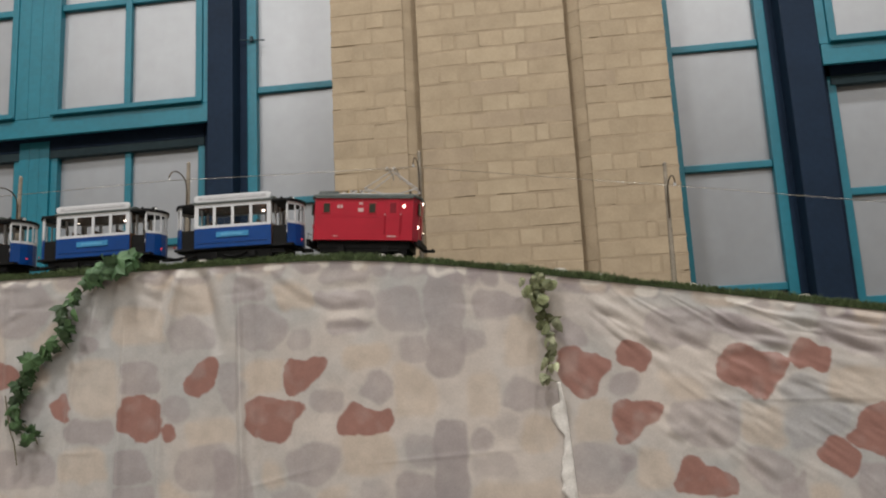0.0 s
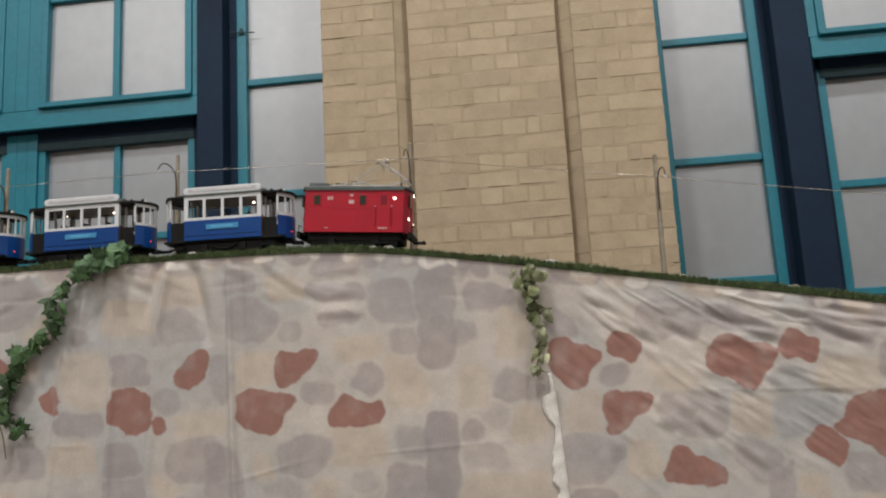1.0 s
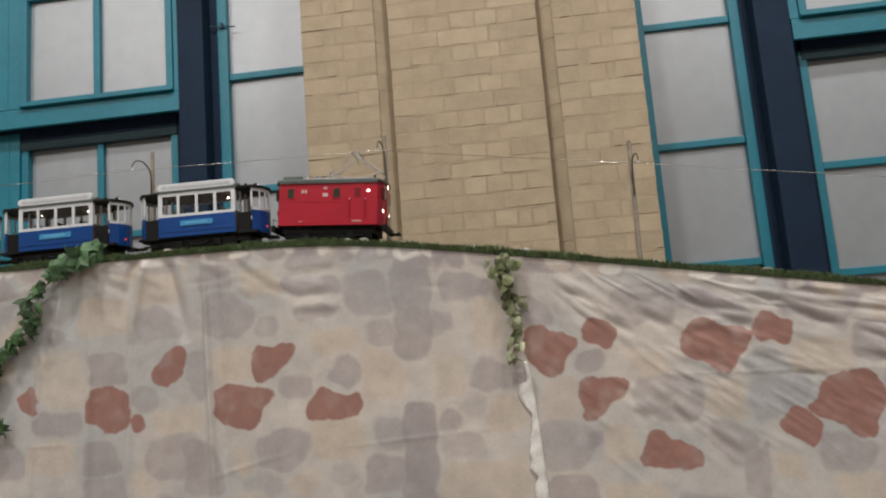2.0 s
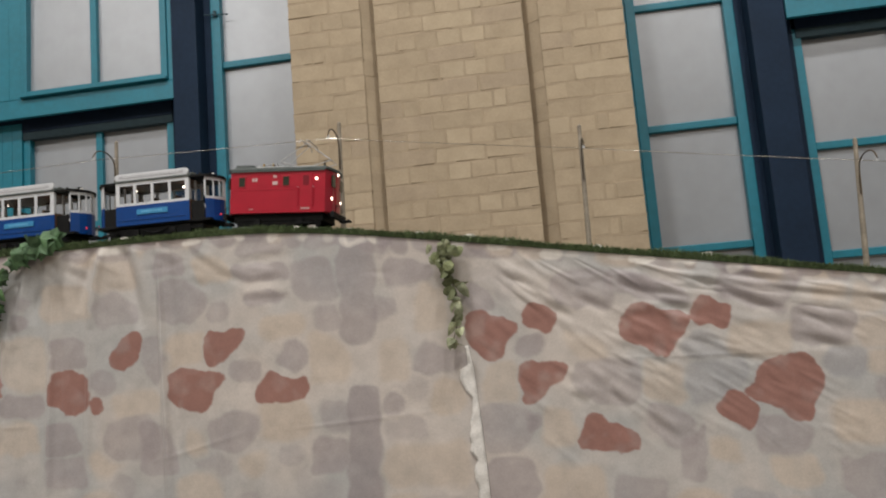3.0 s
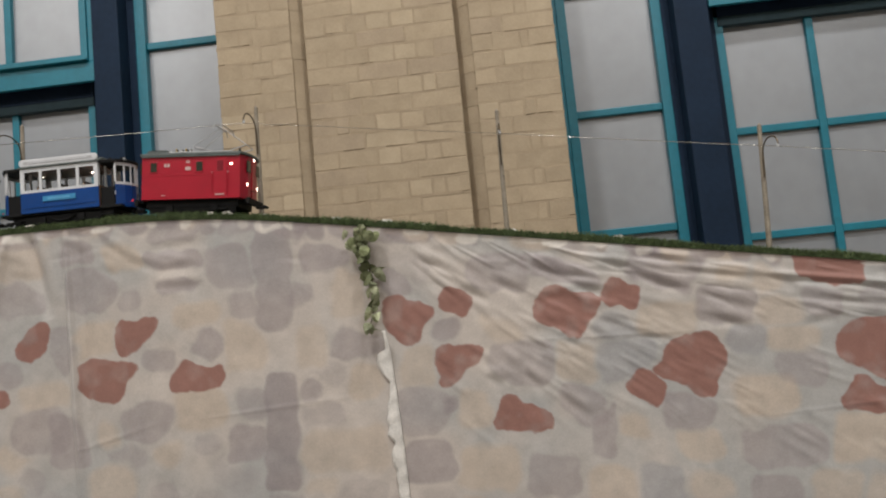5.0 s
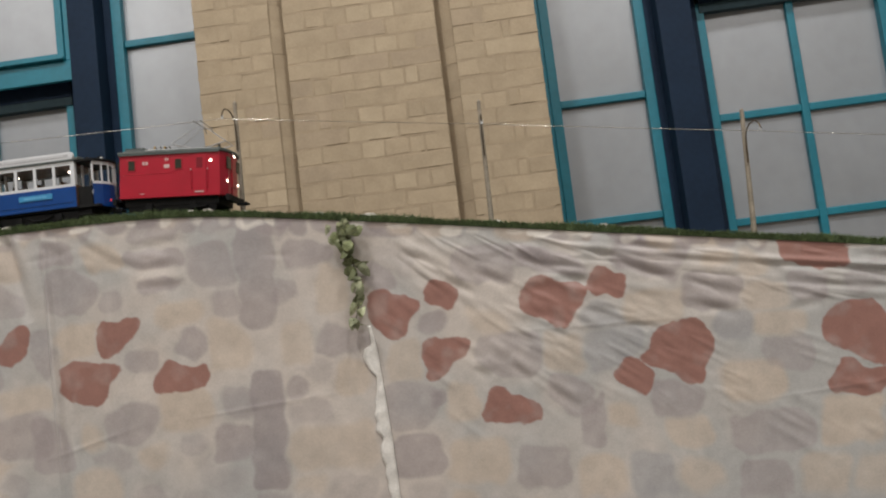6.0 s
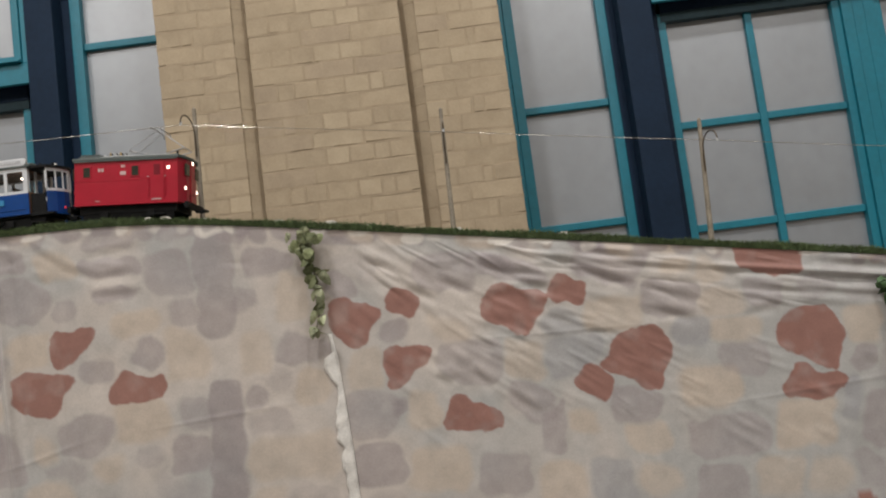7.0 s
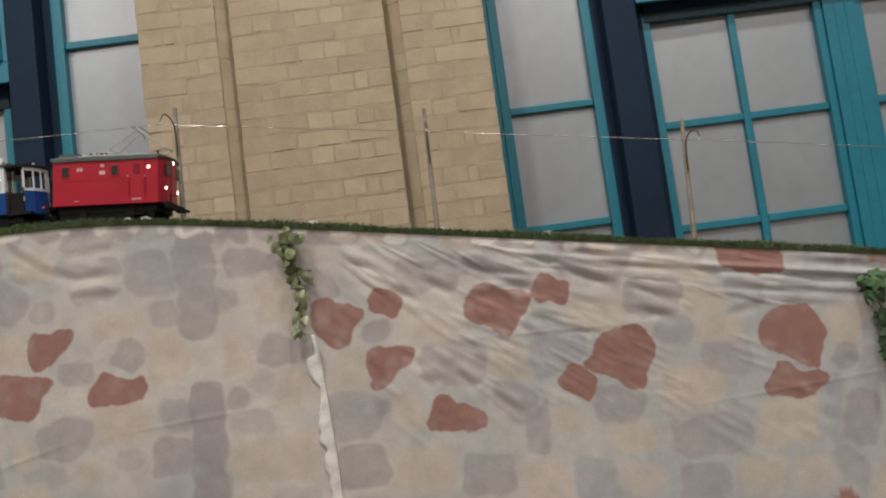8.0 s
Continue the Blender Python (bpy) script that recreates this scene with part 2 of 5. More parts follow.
settle = random.Random(17)  # old panes sit a little out of true


def pane_mesh(w, h):
    return box(-w / 2, w / 2, -0.003, 0.003, -h / 2, h / 2)


def window(name, x0, x1, cols, bars, z0, z1, y, stile=0.045, bar=0.036, label="", head=None):
    """A glazed unit: frame, glazing bars and separate panes. bars: heights of the cross bars' middles."""
    win = empty(name, label or "teal-painted window with whitened glass panes", "window", pose((x0 + x1) / 2, y, z0), kind="structure")
    hw = (x1 - x0) / 2
    head = head or stile
    frame_bm = None
    for a, b in ((-hw, -hw + stile), (hw - stile, hw)):
        frame_bm = box(a, b, -0.035, 0.03, 0, z1 - z0, bevel=0.004, bm=frame_bm)
    for a, b in ((0, stile), (z1 - z0 - head, z1 - z0)):
        frame_bm = box(-hw + stile, hw - stile, -0.033, 0.03, a, b, bevel=0.004, bm=frame_bm)
    if z0 > 2:  # drip rail under an upper sash
        frame_bm = box(-hw, hw, -0.052, -0.036, 0.0, 0.014, bevel=0.003, bm=frame_bm)
    part("window_frame", frame_bm, TEAL, win)
    wide = 2 * hw - 2 * stile
    step = wide / cols
    for k in range(1, cols):
        x = -hw + stile + k * step
        part("glazing_bar", box(x - bar / 2, x + bar / 2, -0.024, 0.016, stile, z1 - z0 - head, bevel=0.005), TEAL, win)
    levels = [z0 + stile, *bars, z1 - head]
    for b in bars:
        for k in range(cols):
            a = -hw + stile + k * step + (bar / 2 if k else 0)
            e = -hw + stile + (k + 1) * step - (bar / 2 if k < cols - 1 else 0)
            part("glazing_bar", box(a, e, -0.022, 0.016, b - z0 - bar / 2, b - z0 + bar / 2, bevel=0.005), TEAL, win)
    for lo, hi in zip(levels, levels[1:]):
        for k in range(cols):
            me = pane_mesh(step, hi - lo)
            p = part("pane", me, PANE, win)
            p.matrix_basis = pose(-hw + stile + (k + 0.5) * step, 0.004, (lo + hi) / 2 - z0, settle.gauss(0, 0.35), 0, settle.gauss(0, 0.35))
    return win


SIDE_BARS = [1.820, 2.400, 3.002, 3.595, 4.19, 4.79]
LOW_BARS = [1.735, 2.238]
HIGH_BARS = [3.534, 4.105, 4.681]
TRANSOM = (2.824, 2.924)
UPPER_Y = GLASS_Y - 0.085
number = 1
for s in (-1, 1):
    def span(a, b):
        return (min(s * a, s * b), max(s * a, s * b))

    def upper(a, b):
        return tuple(0.005 + x for x in span(a, b))


    a, b = span(0.735, 0.789)
    structure(f"jamb_{'west' if s < 0 else 'east'}", box(a, b, GLASS_Y - 0.033, 4.1, SILL, HEAD, bevel=0.003), TEAL, "teal painted jamb board beside the brick pier", "jamb")
    jamb, edge = (1.312, 2.402) if s < 0 else (1.287, 2.415)
    low, rail, shade = (1.545, 0.068, 2.734) if s < 0 else (1.532, 0.045, 2.757)
    window(f"window_{number}", *span(0.79, jamb), 1, SIDE_BARS, SILL, HEAD, GLASS_Y, 0.051 if s < 0 else 0.046, label="narrow teal sidelight window with whitened glass panes")
    window(f"window_{number + 1}", *span(low, edge), 2, LOW_BARS, SILL, 2.80, GLASS_Y + 0.012, 0.038, label="lower teal window with whitened glass panes", head=rail)
    window(f"window_{number + 2}", *upper(1.524, 2.3465), 2, HIGH_BARS, 2.926, HEAD, UPPER_Y, 0.035, label="upper teal window with whitened glass panes")
    window(f"window_{number + 3}", *span(2.575, 3.455), 2, LOW_BARS, SILL, 2.80, GLASS_Y + 0.012, 0.038, label="lower teal window with whitened glass panes", head=rail)
    window(f"window_{number + 4}", *upper(2.556, 3.379), 2, HIGH_BARS, 2.926, HEAD, UPPER_Y, 0.035, label="upper teal window with whitened glass panes")
    number += 5
    # box column of navy iron, proud of the glass
    side = "west" if s < 0 else "east"
    a, b = span(jamb, low)
    col = box(a, b, 3.872, 4.05, 0.0, HEAD, bevel=0.003)
    c, d = span(1.353, 1.488) if s < 0 else span(1.324, 1.480)
    col = box(c, d, 3.775, 3.873, 0.0, HEAD, bevel=0.005, bm=col)
    structure(f"column_{side}_1", col, NAVY, "navy painted iron box column", "column")
    a, b = span(3.455, 3.72)
    c, d = span(3.53, 3.68)
    col = box(c, d, 3.775, 3.873, 0.0, HEAD, bevel=0.005, bm=box(a, b, 3.872, 4.05, 0.0, HEAD, bevel=0.003))
    structure(f"column_{side}_2", col, NAVY, "navy painted iron box column", "column")
    # wide teal mullion between the pairs of windows: boarded below, flush with the transom above
    mull = empty(f"mullion_{side}", "wide teal boarded mullion between windows", "mullion", kind="structure")
    for (a, b), y, z0, z1 in ((span(edge, 2.574), 3.864, SILL, 2.822), (upper(2.3485, 2.554), 3.786, TRANSOM[1] + 0.001, HEAD)):
        third = (b - a) / 3
        for k in range(3):
            part("board", box(a + k * third + 0.0006, a + (k + 1) * third - 0.0006, y, 4.0, z0, z1, bevel=0.0015), TEAL, mull)
    # transom: a teal fascia over a recessed navy beam
    a, b = span(1.490, 3.528)
    structure(f"transom_{side}", box(a, b, 3.788, 3.812, TRANSOM[0], TRANSOM[1], bevel=0.003), TEAL, "teal painted transom rail", "transom")
    for k, (c, d) in enumerate((upper(1.481, 1.522), upper(3.381, 3.520))):
        structure(f"casing_{side}_{k + 1}", box(c, d, 3.790, 4.0, TRANSOM[1] + 0.002, HEAD, bevel=0.002), TEAL, "teal window casing board", "casing")
    a, b = span(1.547, 3.453)
    beam = box(a, b, 3.813, 3.8705, 2.862, TRANSOM[1] - 0.002, bm=box(a, b, 3.8665, 3.8705, shade + 0.038, 2.862, bevel=0.001))
    structure(f"head_rail_{side}", box(a, b, 3.8705, 3.9105, shade - 0.004, 2.90, bevel=0.001), SLATE, "dull slate-blue painted head rail over the lower windows", "head rail")
    structure(f"beam_{side}", beam, NAVY, "navy painted beam under the transom", "beam")
    a, b = span(0.76, 3.9)
    structure(f"sill_{side}", box(a, b, 3.62, 4.1, SILL - 0.10, SILL - 0.002, bevel=0.01), PLASTER, "pale stone window sill", "sill")
    structure(f"wall_below_{side}", box(a, b, 3.70, 4.1, 0, SILL - 0.102), PLASTER, "plain pale wall under the windows", "wall")
    structure(f"wall_above_{side}", box(a, b, 3.70, 4.1, HEAD + 0.002, 10.4), PLASTER, "plain pale wall over the windows", "wall")
    a, b = span(3.9, 11.0)
    structure(f"wall_pier_{side}", box(a, b, 3.46, 4.2, 0, 10.4), PLASTER, "plain pale wall beside the windows", "wall")

bm = rod((-1.345, 3.850, 3.275), (-1.215, 3.862, 3.268), 0.0035, seg=8, bm=box(-1.292, -1.276, 3.850, 3.866, 3.262, 3.292, bevel=0.003))
tagged(link_mesh("window_latch", bm, SLATE), "thin dark metal latch on the narrow window", "window latch")

# ---- the layout: a raised line on a cloth-fronted base ----


def crest(x):
    """Height of the cloth's upper hem: level, then a steady fall to the right."""
    return 1.770 - 0.175 * 0.09 * math.log(1 + math.exp((x + 0.283) / 0.09))


def grade(x):
    return -0.175 / (1 + math.exp(-(x + 0.283) / 0.09))


WEST, EAST = -1.78, 1.88
FRONT, BACK = 1.945, 2.16
TRACK_Y = 2.003
RAIL = 0.012

STEPS = [WEST + (EAST - WEST) * k / 90 for k in range(91)]
outline = [(x, crest(x) - 0.004) for x in STEPS] + [(EAST, 0.0), (WEST, 0.0)]
structure("layout_base", prism(outline, "y", FRONT + 0.012, BACK), PLY, "plain plywood base that carries the model railway", "base")

# cloth: a hanging sheet with a printed stone pattern, drawn tight to the right of the small vine
PALE, GREYED, CREAMED, REDDENED = (0.492, 0.442, 0.396), (0.292, 0.252, 0.250), (0.475, 0.398, 0.322), (0.260, 0.124, 0.098)
NX, NZ = 1500, 330
CX0, CX1, CZ0 = -1.78, 1.88, 1.04
gx = np.linspace(CX0, CX1, NX)
top = np.array([crest(x) for x in gx])
fall = np.linspace(0, 1, NZ) ** 1.1
X = np.repeat(gx[:, None], NZ, 1)
Z = top[:, None] + (CZ0 - top[:, None]) * fall[None, :]
Z[:, -40:] = Z[:, -40:] + (0.015 - Z[:, -1:]) * (np.arange(1, 41) / 40)[None, :] ** 2  # the last rows reach the floor


def ripple(x, z, f, seed):
    """Smooth irregular noise from -1 to 1 with f cells a metre, for edges that are not ruled."""
    lattice = np.random.RandomState(int(seed * 100)).uniform(-1, 1, (64, 64))
    u, v = (x + 5) * f, (z + 5) * f
    iu, iv = np.floor(u).astype(int), np.floor(v).astype(int)
    fu, fv = u - iu, v - iv
    fu, fv = fu * fu * (3 - 2 * fu), fv * fv * (3 - 2 * fv)
    a, b = lattice[iu % 64, iv % 64], lattice[(iu + 1) % 64, iv % 64]
    c, d = lattice[iu % 64, (iv + 1) % 64], lattice[(iu + 1) % 64, (iv + 1) % 64]
    return (a * (1 - fu) + b * fu) * (1 - fv) + (c * (1 - fu) + d * fu) * fv


paint = np.zeros((NX, NZ, 3))
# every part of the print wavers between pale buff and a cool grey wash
# its tone leans greyer past x 0.55 and paler round x 0.10
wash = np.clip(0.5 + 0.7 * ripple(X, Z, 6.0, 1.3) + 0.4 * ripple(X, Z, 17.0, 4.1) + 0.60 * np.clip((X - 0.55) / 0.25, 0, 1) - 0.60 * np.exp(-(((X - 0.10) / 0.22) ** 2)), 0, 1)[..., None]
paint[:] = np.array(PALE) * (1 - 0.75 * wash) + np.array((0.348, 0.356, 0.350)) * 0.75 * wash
WX, WZ = X + 0.007 * ripple(X, Z, 38.0, 2.0), Z + 0.007 * ripple(X, Z, 38.0, 5.0)
DEEP = ((0.262, 0.226, 0.226), 0.70, 0.004)
GREY, CREAM, STONE_RED = (GREYED, 0.60, 0.004), (CREAMED, 0.72, 0.006), (REDDENED, 0.95, 0.0018)
COOL = ((0.292, 0.290, 0.298), 0.62, 0.005)


covered = np.zeros((NX, NZ))


def printed_stone(kind, *corners, under=False):
    """Lays one printed stone with rounded corners into the cloth's pattern, or under those already there."""
    colour, cover, edge = kind
    pts = np.array(corners)
    for cut in (0.005,) if kind is STONE_RED else (0.010, 0.005):  # round the corners
        ahead = np.roll(pts, -1, 0)
        f = np.minimum(0.3, cut / (np.hypot(*(ahead - pts).T) + 1e-9))[:, None]
        pts = np.stack([(1 - f) * pts + f * ahead, f * pts + (1 - f) * ahead], 1).reshape(-1, 2)
    lo, hi = pts.min(0) - 0.03, pts.max(0) + 0.03
    sel = (X > lo[0]) & (X < hi[0]) & (Z > lo[1]) & (Z < hi[1])
    if not sel.any():
        return
    px, pz = WX[sel], WZ[sel]
    if kind is STONE_RED:
        px, pz = 0.5 * px + 0.5 * X[sel], 0.5 * pz + 0.5 * Z[sel]
    dist, inside = np.full(px.shape, 9.0), np.zeros(px.shape, bool)
    for (ax, az), (bx, bz) in zip(pts, np.roll(pts, -1, 0)):
        along = np.clip(((px - ax) * (bx - ax) + (pz - az) * (bz - az)) / ((bx - ax) ** 2 + (bz - az) ** 2), 0, 1)
        dist = np.minimum(dist, np.hypot(px - ax - along * (bx - ax), pz - az - along * (bz - az)))
        inside ^= ((az > pz) != (bz > pz)) & (px < (bx - ax) * (pz - az) / (bz - az + 1e-12) + ax)
    signed = np.where(inside, dist, -dist) + 0.003 + (0.0032 * ripple(px, pz, 48.0, 7.0) + 0.0018 * ripple(px, pz, 110.0, 8.0) if kind is STONE_RED else 0)
    mask = np.clip(0.5 + signed / (2 * edge), 0, 1)[:, None] * cover
    cover_here = 1 - (0.22 if kind is STONE_RED else 0.16) * np.clip(ripple(px, pz, 30.0, 3.0) + 0.5 * ripple(px, pz, 75.0, 6.0), 0, 1)
    mask *= cover_here[:, None] * (1 if kind is STONE_RED else 0.82 + 0.30 * ((pts[0, 0] * 37.7 + pts[0, 1] * 91.3) % 1))
    if under:
        if (covered[sel] * inside).sum() > 0.35 * inside.sum():
            return
        mask *= 1 - covered[sel][:, None]
    covered[sel] = np.maximum(covered[sel], np.clip(0.5 + (signed + 0.010) / 0.012, 0, 1))
    paint[sel] = paint[sel] * (1 - mask) + np.array(colour) * mask


printed_stone(GREY, (-0.718, 1.661), (-0.679, 1.659), (-0.626, 1.625), (-0.633, 1.582), (-0.730, 1.585), (-0.737, 1.612))
printed_stone(CREAM, (-0.865, 1.682), (-0.751, 1.682), (-0.743, 1.600), (-0.863, 1.607))
printed_stone(CREAM, (-0.706, 1.742), (-0.659, 1.746), (-0.627, 1.668), (-0.731, 1.662))
printed_stone(GREY, (-0.835, 1.566), (-0.769, 1.559), (-0.749, 1.503), (-0.840, 1.495))
printed_stone(CREAM, (-0.962, 1.575), (-0.855, 1.569), (-0.852, 1.453), (-0.938, 1.457), (-0.967, 1.513))
printed_stone(GREY, (-0.964, 1.442), (-0.871, 1.442), (-0.851, 1.411), (-0.883, 1.390), (-0.965, 1.397))
printed_stone(GREY, (-0.742, 1.490), (-0.697, 1.482), (-0.690, 1.446), (-0.715, 1.429), (-0.741, 1.442))
printed_stone(CREAM, (-0.982, 1.380), (-0.883, 1.382), (-0.868, 1.316), (-0.972, 1.314))
printed_stone(GREY, (-0.850, 1.375), (-0.785, 1.372), (-0.771, 1.313), (-0.848, 1.304))
printed_stone(GREY, (-0.689, 1.375), (-0.601, 1.383), (-0.576, 1.307), (-0.607, 1.279), (-0.714, 1.300), (-0.715, 1.340))
printed_stone(CREAM, (-0.703, 1.426), (-0.576, 1.433), (-0.576, 1.388), (-0.689, 1.381))
printed_stone(GREY, (-1.122, 1.385), (-0.995, 1.380), (-0.985, 1.308), (-1.118, 1.301))
printed_stone(GREY, (-0.855, 1.297), (-0.765, 1.299), (-0.757, 1.232), (-0.853, 1.234))
printed_stone(GREY, (-0.944, 1.630), (-0.903, 1.628), (-0.902, 1.590), (-0.949, 1.589))
printed_stone(GREY, (-0.616, 1.557), (-0.569, 1.542), (-0.569, 1.459), (-0.595, 1.442), (-0.614, 1.496))
printed_stone(GREY, (-0.585, 1.735), (-0.516, 1.736), (-0.510, 1.680), (-0.549, 1.688), (-0.585, 1.684))
printed_stone(GREY, (-0.577, 1.672), (-0.530, 1.675), (-0.472, 1.653), (-0.463, 1.628), (-0.486, 1.580), (-0.537, 1.571), (-0.581, 1.598))
printed_stone(GREY, (-0.467, 1.610), (-0.410, 1.619), (-0.408, 1.582), (-0.461, 1.577))
printed_stone(CREAM, (-0.497, 1.723), (-0.421, 1.712), (-0.396, 1.661), (-0.472, 1.665))
printed_stone(GREY, (-0.382, 1.753), (-0.275, 1.758), (-0.276, 1.715), (-0.395, 1.716))
printed_stone(GREY, (-0.402, 1.692), (-0.277, 1.690), (-0.272, 1.653), (-0.359, 1.655), (-0.396, 1.667))
printed_stone(GREY, (-0.378, 1.629), (-0.273, 1.625), (-0.298, 1.600), (-0.366, 1.604))
printed_stone(GREY, (-0.258, 1.689), (-0.215, 1.698), (-0.172, 1.690), (-0.162, 1.641), (-0.170, 1.599), (-0.201, 1.595), (-0.267, 1.617), (-0.269, 1.665))
printed_stone(GREY, (-0.216, 1.584), (-0.171, 1.590), (-0.155, 1.533), (-0.209, 1.530), (-0.220, 1.560))
printed_stone(DEEP, (-0.152, 1.725), (-0.080, 1.714), (-0.084, 1.518), (-0.121, 1.502), (-0.156, 1.510), (-0.157, 1.628))
printed_stone(CREAM, (-0.336, 1.578), (-0.238, 1.573), (-0.240, 1.526), (-0.338, 1.525))
printed_stone(GREY, (-0.289, 1.511), (-0.240, 1.514), (-0.236, 1.467), (-0.267, 1.454), (-0.303, 1.470))
printed_stone(CREAM, (-0.556, 1.548), (-0.474, 1.550), (-0.475, 1.490), (-0.556, 1.482))
printed_stone(GREY, (-0.413, 1.481), (-0.351, 1.484), (-0.346, 1.437), (-0.401, 1.445), (-0.419, 1.461))
printed_stone(CREAM, (-0.348, 1.385), (-0.245, 1.392), (-0.236, 1.318), (-0.344, 1.310))
printed_stone(GREY, (-0.464, 1.360), (-0.403, 1.381), (-0.354, 1.368), (-0.356, 1.311), (-0.405, 1.290), (-0.471, 1.303))
printed_stone(GREY, (-0.210, 1.385), (-0.156, 1.383), (-0.153, 1.326), (-0.200, 1.322), (-0.217, 1.351))
printed_stone(DEEP, (-0.149, 1.411), (-0.085, 1.409), (-0.094, 1.170), (-0.163, 1.172))
printed_stone(CREAM, (-0.227, 1.537), (-0.157, 1.504), (-0.146, 1.474), (-0.154, 1.423), (-0.232, 1.426))
printed_stone(GREY, (-0.237, 1.307), (-0.164, 1.307), (-0.163, 1.238), (-0.239, 1.240))
printed_stone(GREY, (-0.626, 1.366), (-0.557, 1.358), (-0.546, 1.249), (-0.626, 1.262))
printed_stone(GREY, (-0.051, 1.682), (0.048, 1.658), (0.052, 1.622), (-0.031, 1.615), (-0.064, 1.635))
printed_stone(GREY, (-0.080, 1.594), (-0.044, 1.598), (-0.031, 1.574), (-0.047, 1.551), (-0.089, 1.542))
printed_stone(CREAM, (0.016, 1.618), (0.074, 1.603), (0.074, 1.522), (0.009, 1.513))
printed_stone(DEEP, (0.014, 1.492), (0.037, 1.491), (0.053, 1.471), (0.104, 1.463), (0.111, 1.445), (0.090, 1.429), (0.004, 1.431), (-0.013, 1.440), (0.001, 1.468))
printed_stone(GREY, (-0.068, 1.385), (-0.033, 1.387), (-0.029, 1.356), (-0.059, 1.345), (-0.082, 1.352))
printed_stone(CREAM, (0.038, 1.415), (0.089, 1.407), (0.096, 1.351), (0.027, 1.342))
printed_stone(CREAM, (-0.080, 1.279), (0.097, 1.285), (0.101, 1.198), (-0.084, 1.203))
printed_stone(CREAM, (-0.073, 1.506), (-0.015, 1.503), (-0.020, 1.423), (-0.078, 1.414))
printed_stone(GREY, (0.113, 1.604), (0.166, 1.591), (0.173, 1.554), (0.136, 1.541), (0.109, 1.568))
printed_stone(DEEP, (0.135, 1.691), (0.230, 1.679), (0.240, 1.659), (0.139, 1.666))
printed_stone(DEEP, (0.241, 1.671), (0.294, 1.667), (0.304, 1.649), (0.234, 1.658))
printed_stone(GREY, (0.306, 1.615), (0.412, 1.613), (0.419, 1.577), (0.414, 1.536), (0.349, 1.538), (0.293, 1.563))
printed_stone(DEEP, (0.434, 1.599), (0.508, 1.583), (0.505, 1.560), (0.436, 1.572))
printed_stone(GREY, (0.205, 1.468), (0.225, 1.489), (0.273, 1.491), (0.274, 1.454), (0.219, 1.439))
printed_stone(GREY, (0.329, 1.424), (0.359, 1.432), (0.452, 1.426), (0.453, 1.363), (0.422, 1.329), (0.360, 1.345), (0.323, 1.378))
printed_stone(CREAM, (0.303, 1.497), (0.398, 1.462), (0.400, 1.433), (0.337, 1.437))
printed_stone(CREAM, (0.148, 1.440), (0.207, 1.438), (0.203, 1.355), (0.133, 1.358))
printed_stone(GREY, (0.132, 1.354), (0.219, 1.344), (0.244, 1.306), (0.208, 1.253), (0.127, 1.262))
printed_stone(DEEP, (0.218, 1.332), (0.253, 1.328), (0.243, 1.295), (0.220, 1.298))
printed_stone(CREAM, (0.260, 1.339), (0.312, 1.333), (0.315, 1.269), (0.251, 1.265))
printed_stone(CREAM, (0.463, 1.419), (0.540, 1.410), (0.534, 1.330), (0.459, 1.345))
printed_stone(GREY, (0.463, 1.333), (0.541, 1.318), (0.555, 1.248), (0.497, 1.243), (0.459, 1.304))
printed_stone(COOL, (0.553, 1.414), (0.658, 1.407), (0.666, 1.383), (0.637, 1.346), (0.601, 1.333), (0.545, 1.329))
printed_stone(COOL, (0.547, 1.461), (0.587, 1.480), (0.625, 1.437), (0.641, 1.415), (0.545, 1.427))
printed_stone(CREAM, (0.636, 1.480), (0.754, 1.477), (0.744, 1.408), (0.637, 1.421))
printed_stone(GREY, (0.628, 1.562), (0.698, 1.530), (0.753, 1.511), (0.751, 1.494), (0.650, 1.519))
printed_stone(DEEP, (0.651, 1.607), (0.742, 1.589), (0.744, 1.565), (0.649, 1.589))
printed_stone(CREAM, (0.753, 1.588), (0.854, 1.569), (0.851, 1.552), (0.750, 1.570))
printed_stone(DEEP, (0.770, 1.509), (0.875, 1.485), (0.874, 1.439), (0.843, 1.425), (0.748, 1.437), (0.754, 1.477))
printed_stone(COOL, (0.814, 1.421), (0.887, 1.416), (0.884, 1.357), (0.809, 1.366))
printed_stone(CREAM, (0.884, 1.472), (0.962, 1.462), (0.961, 1.416), (0.877, 1.421))
printed_stone(CREAM, (0.808, 1.309), (0.839, 1.323), (0.926, 1.306), (0.936, 1.260), (0.891, 1.226), (0.816, 1.246))
printed_stone(GREY, (0.665, 1.297), (0.737, 1.286), (0.774, 1.268), (0.756, 1.225), (0.665, 1.224))
printed_stone(CREAM, (0.578, 1.254), (0.635, 1.253), (0.630, 1.216), (0.574, 1.223))
printed_stone(CREAM, (0.687, 1.219), (0.755, 1.219), (0.781, 1.166), (0.701, 1.158))
printed_stone(GREY, (0.566, 1.286), (0.573, 1.280), (0.559, 1.179), (0.512, 1.185), (0.519, 1.240))
printed_stone(GREY, (0.810, 1.207), (0.934, 1.215), (0.974, 1.188), (0.965, 1.134), (0.811, 1.140))
printed_stone(CREAM, (0.997, 1.225), (1.113, 1.223), (1.098, 1.135), (0.982, 1.132))
printed_stone(GREY, (0.966, 1.485), (1.043, 1.475), (1.034, 1.419), (0.968, 1.427))
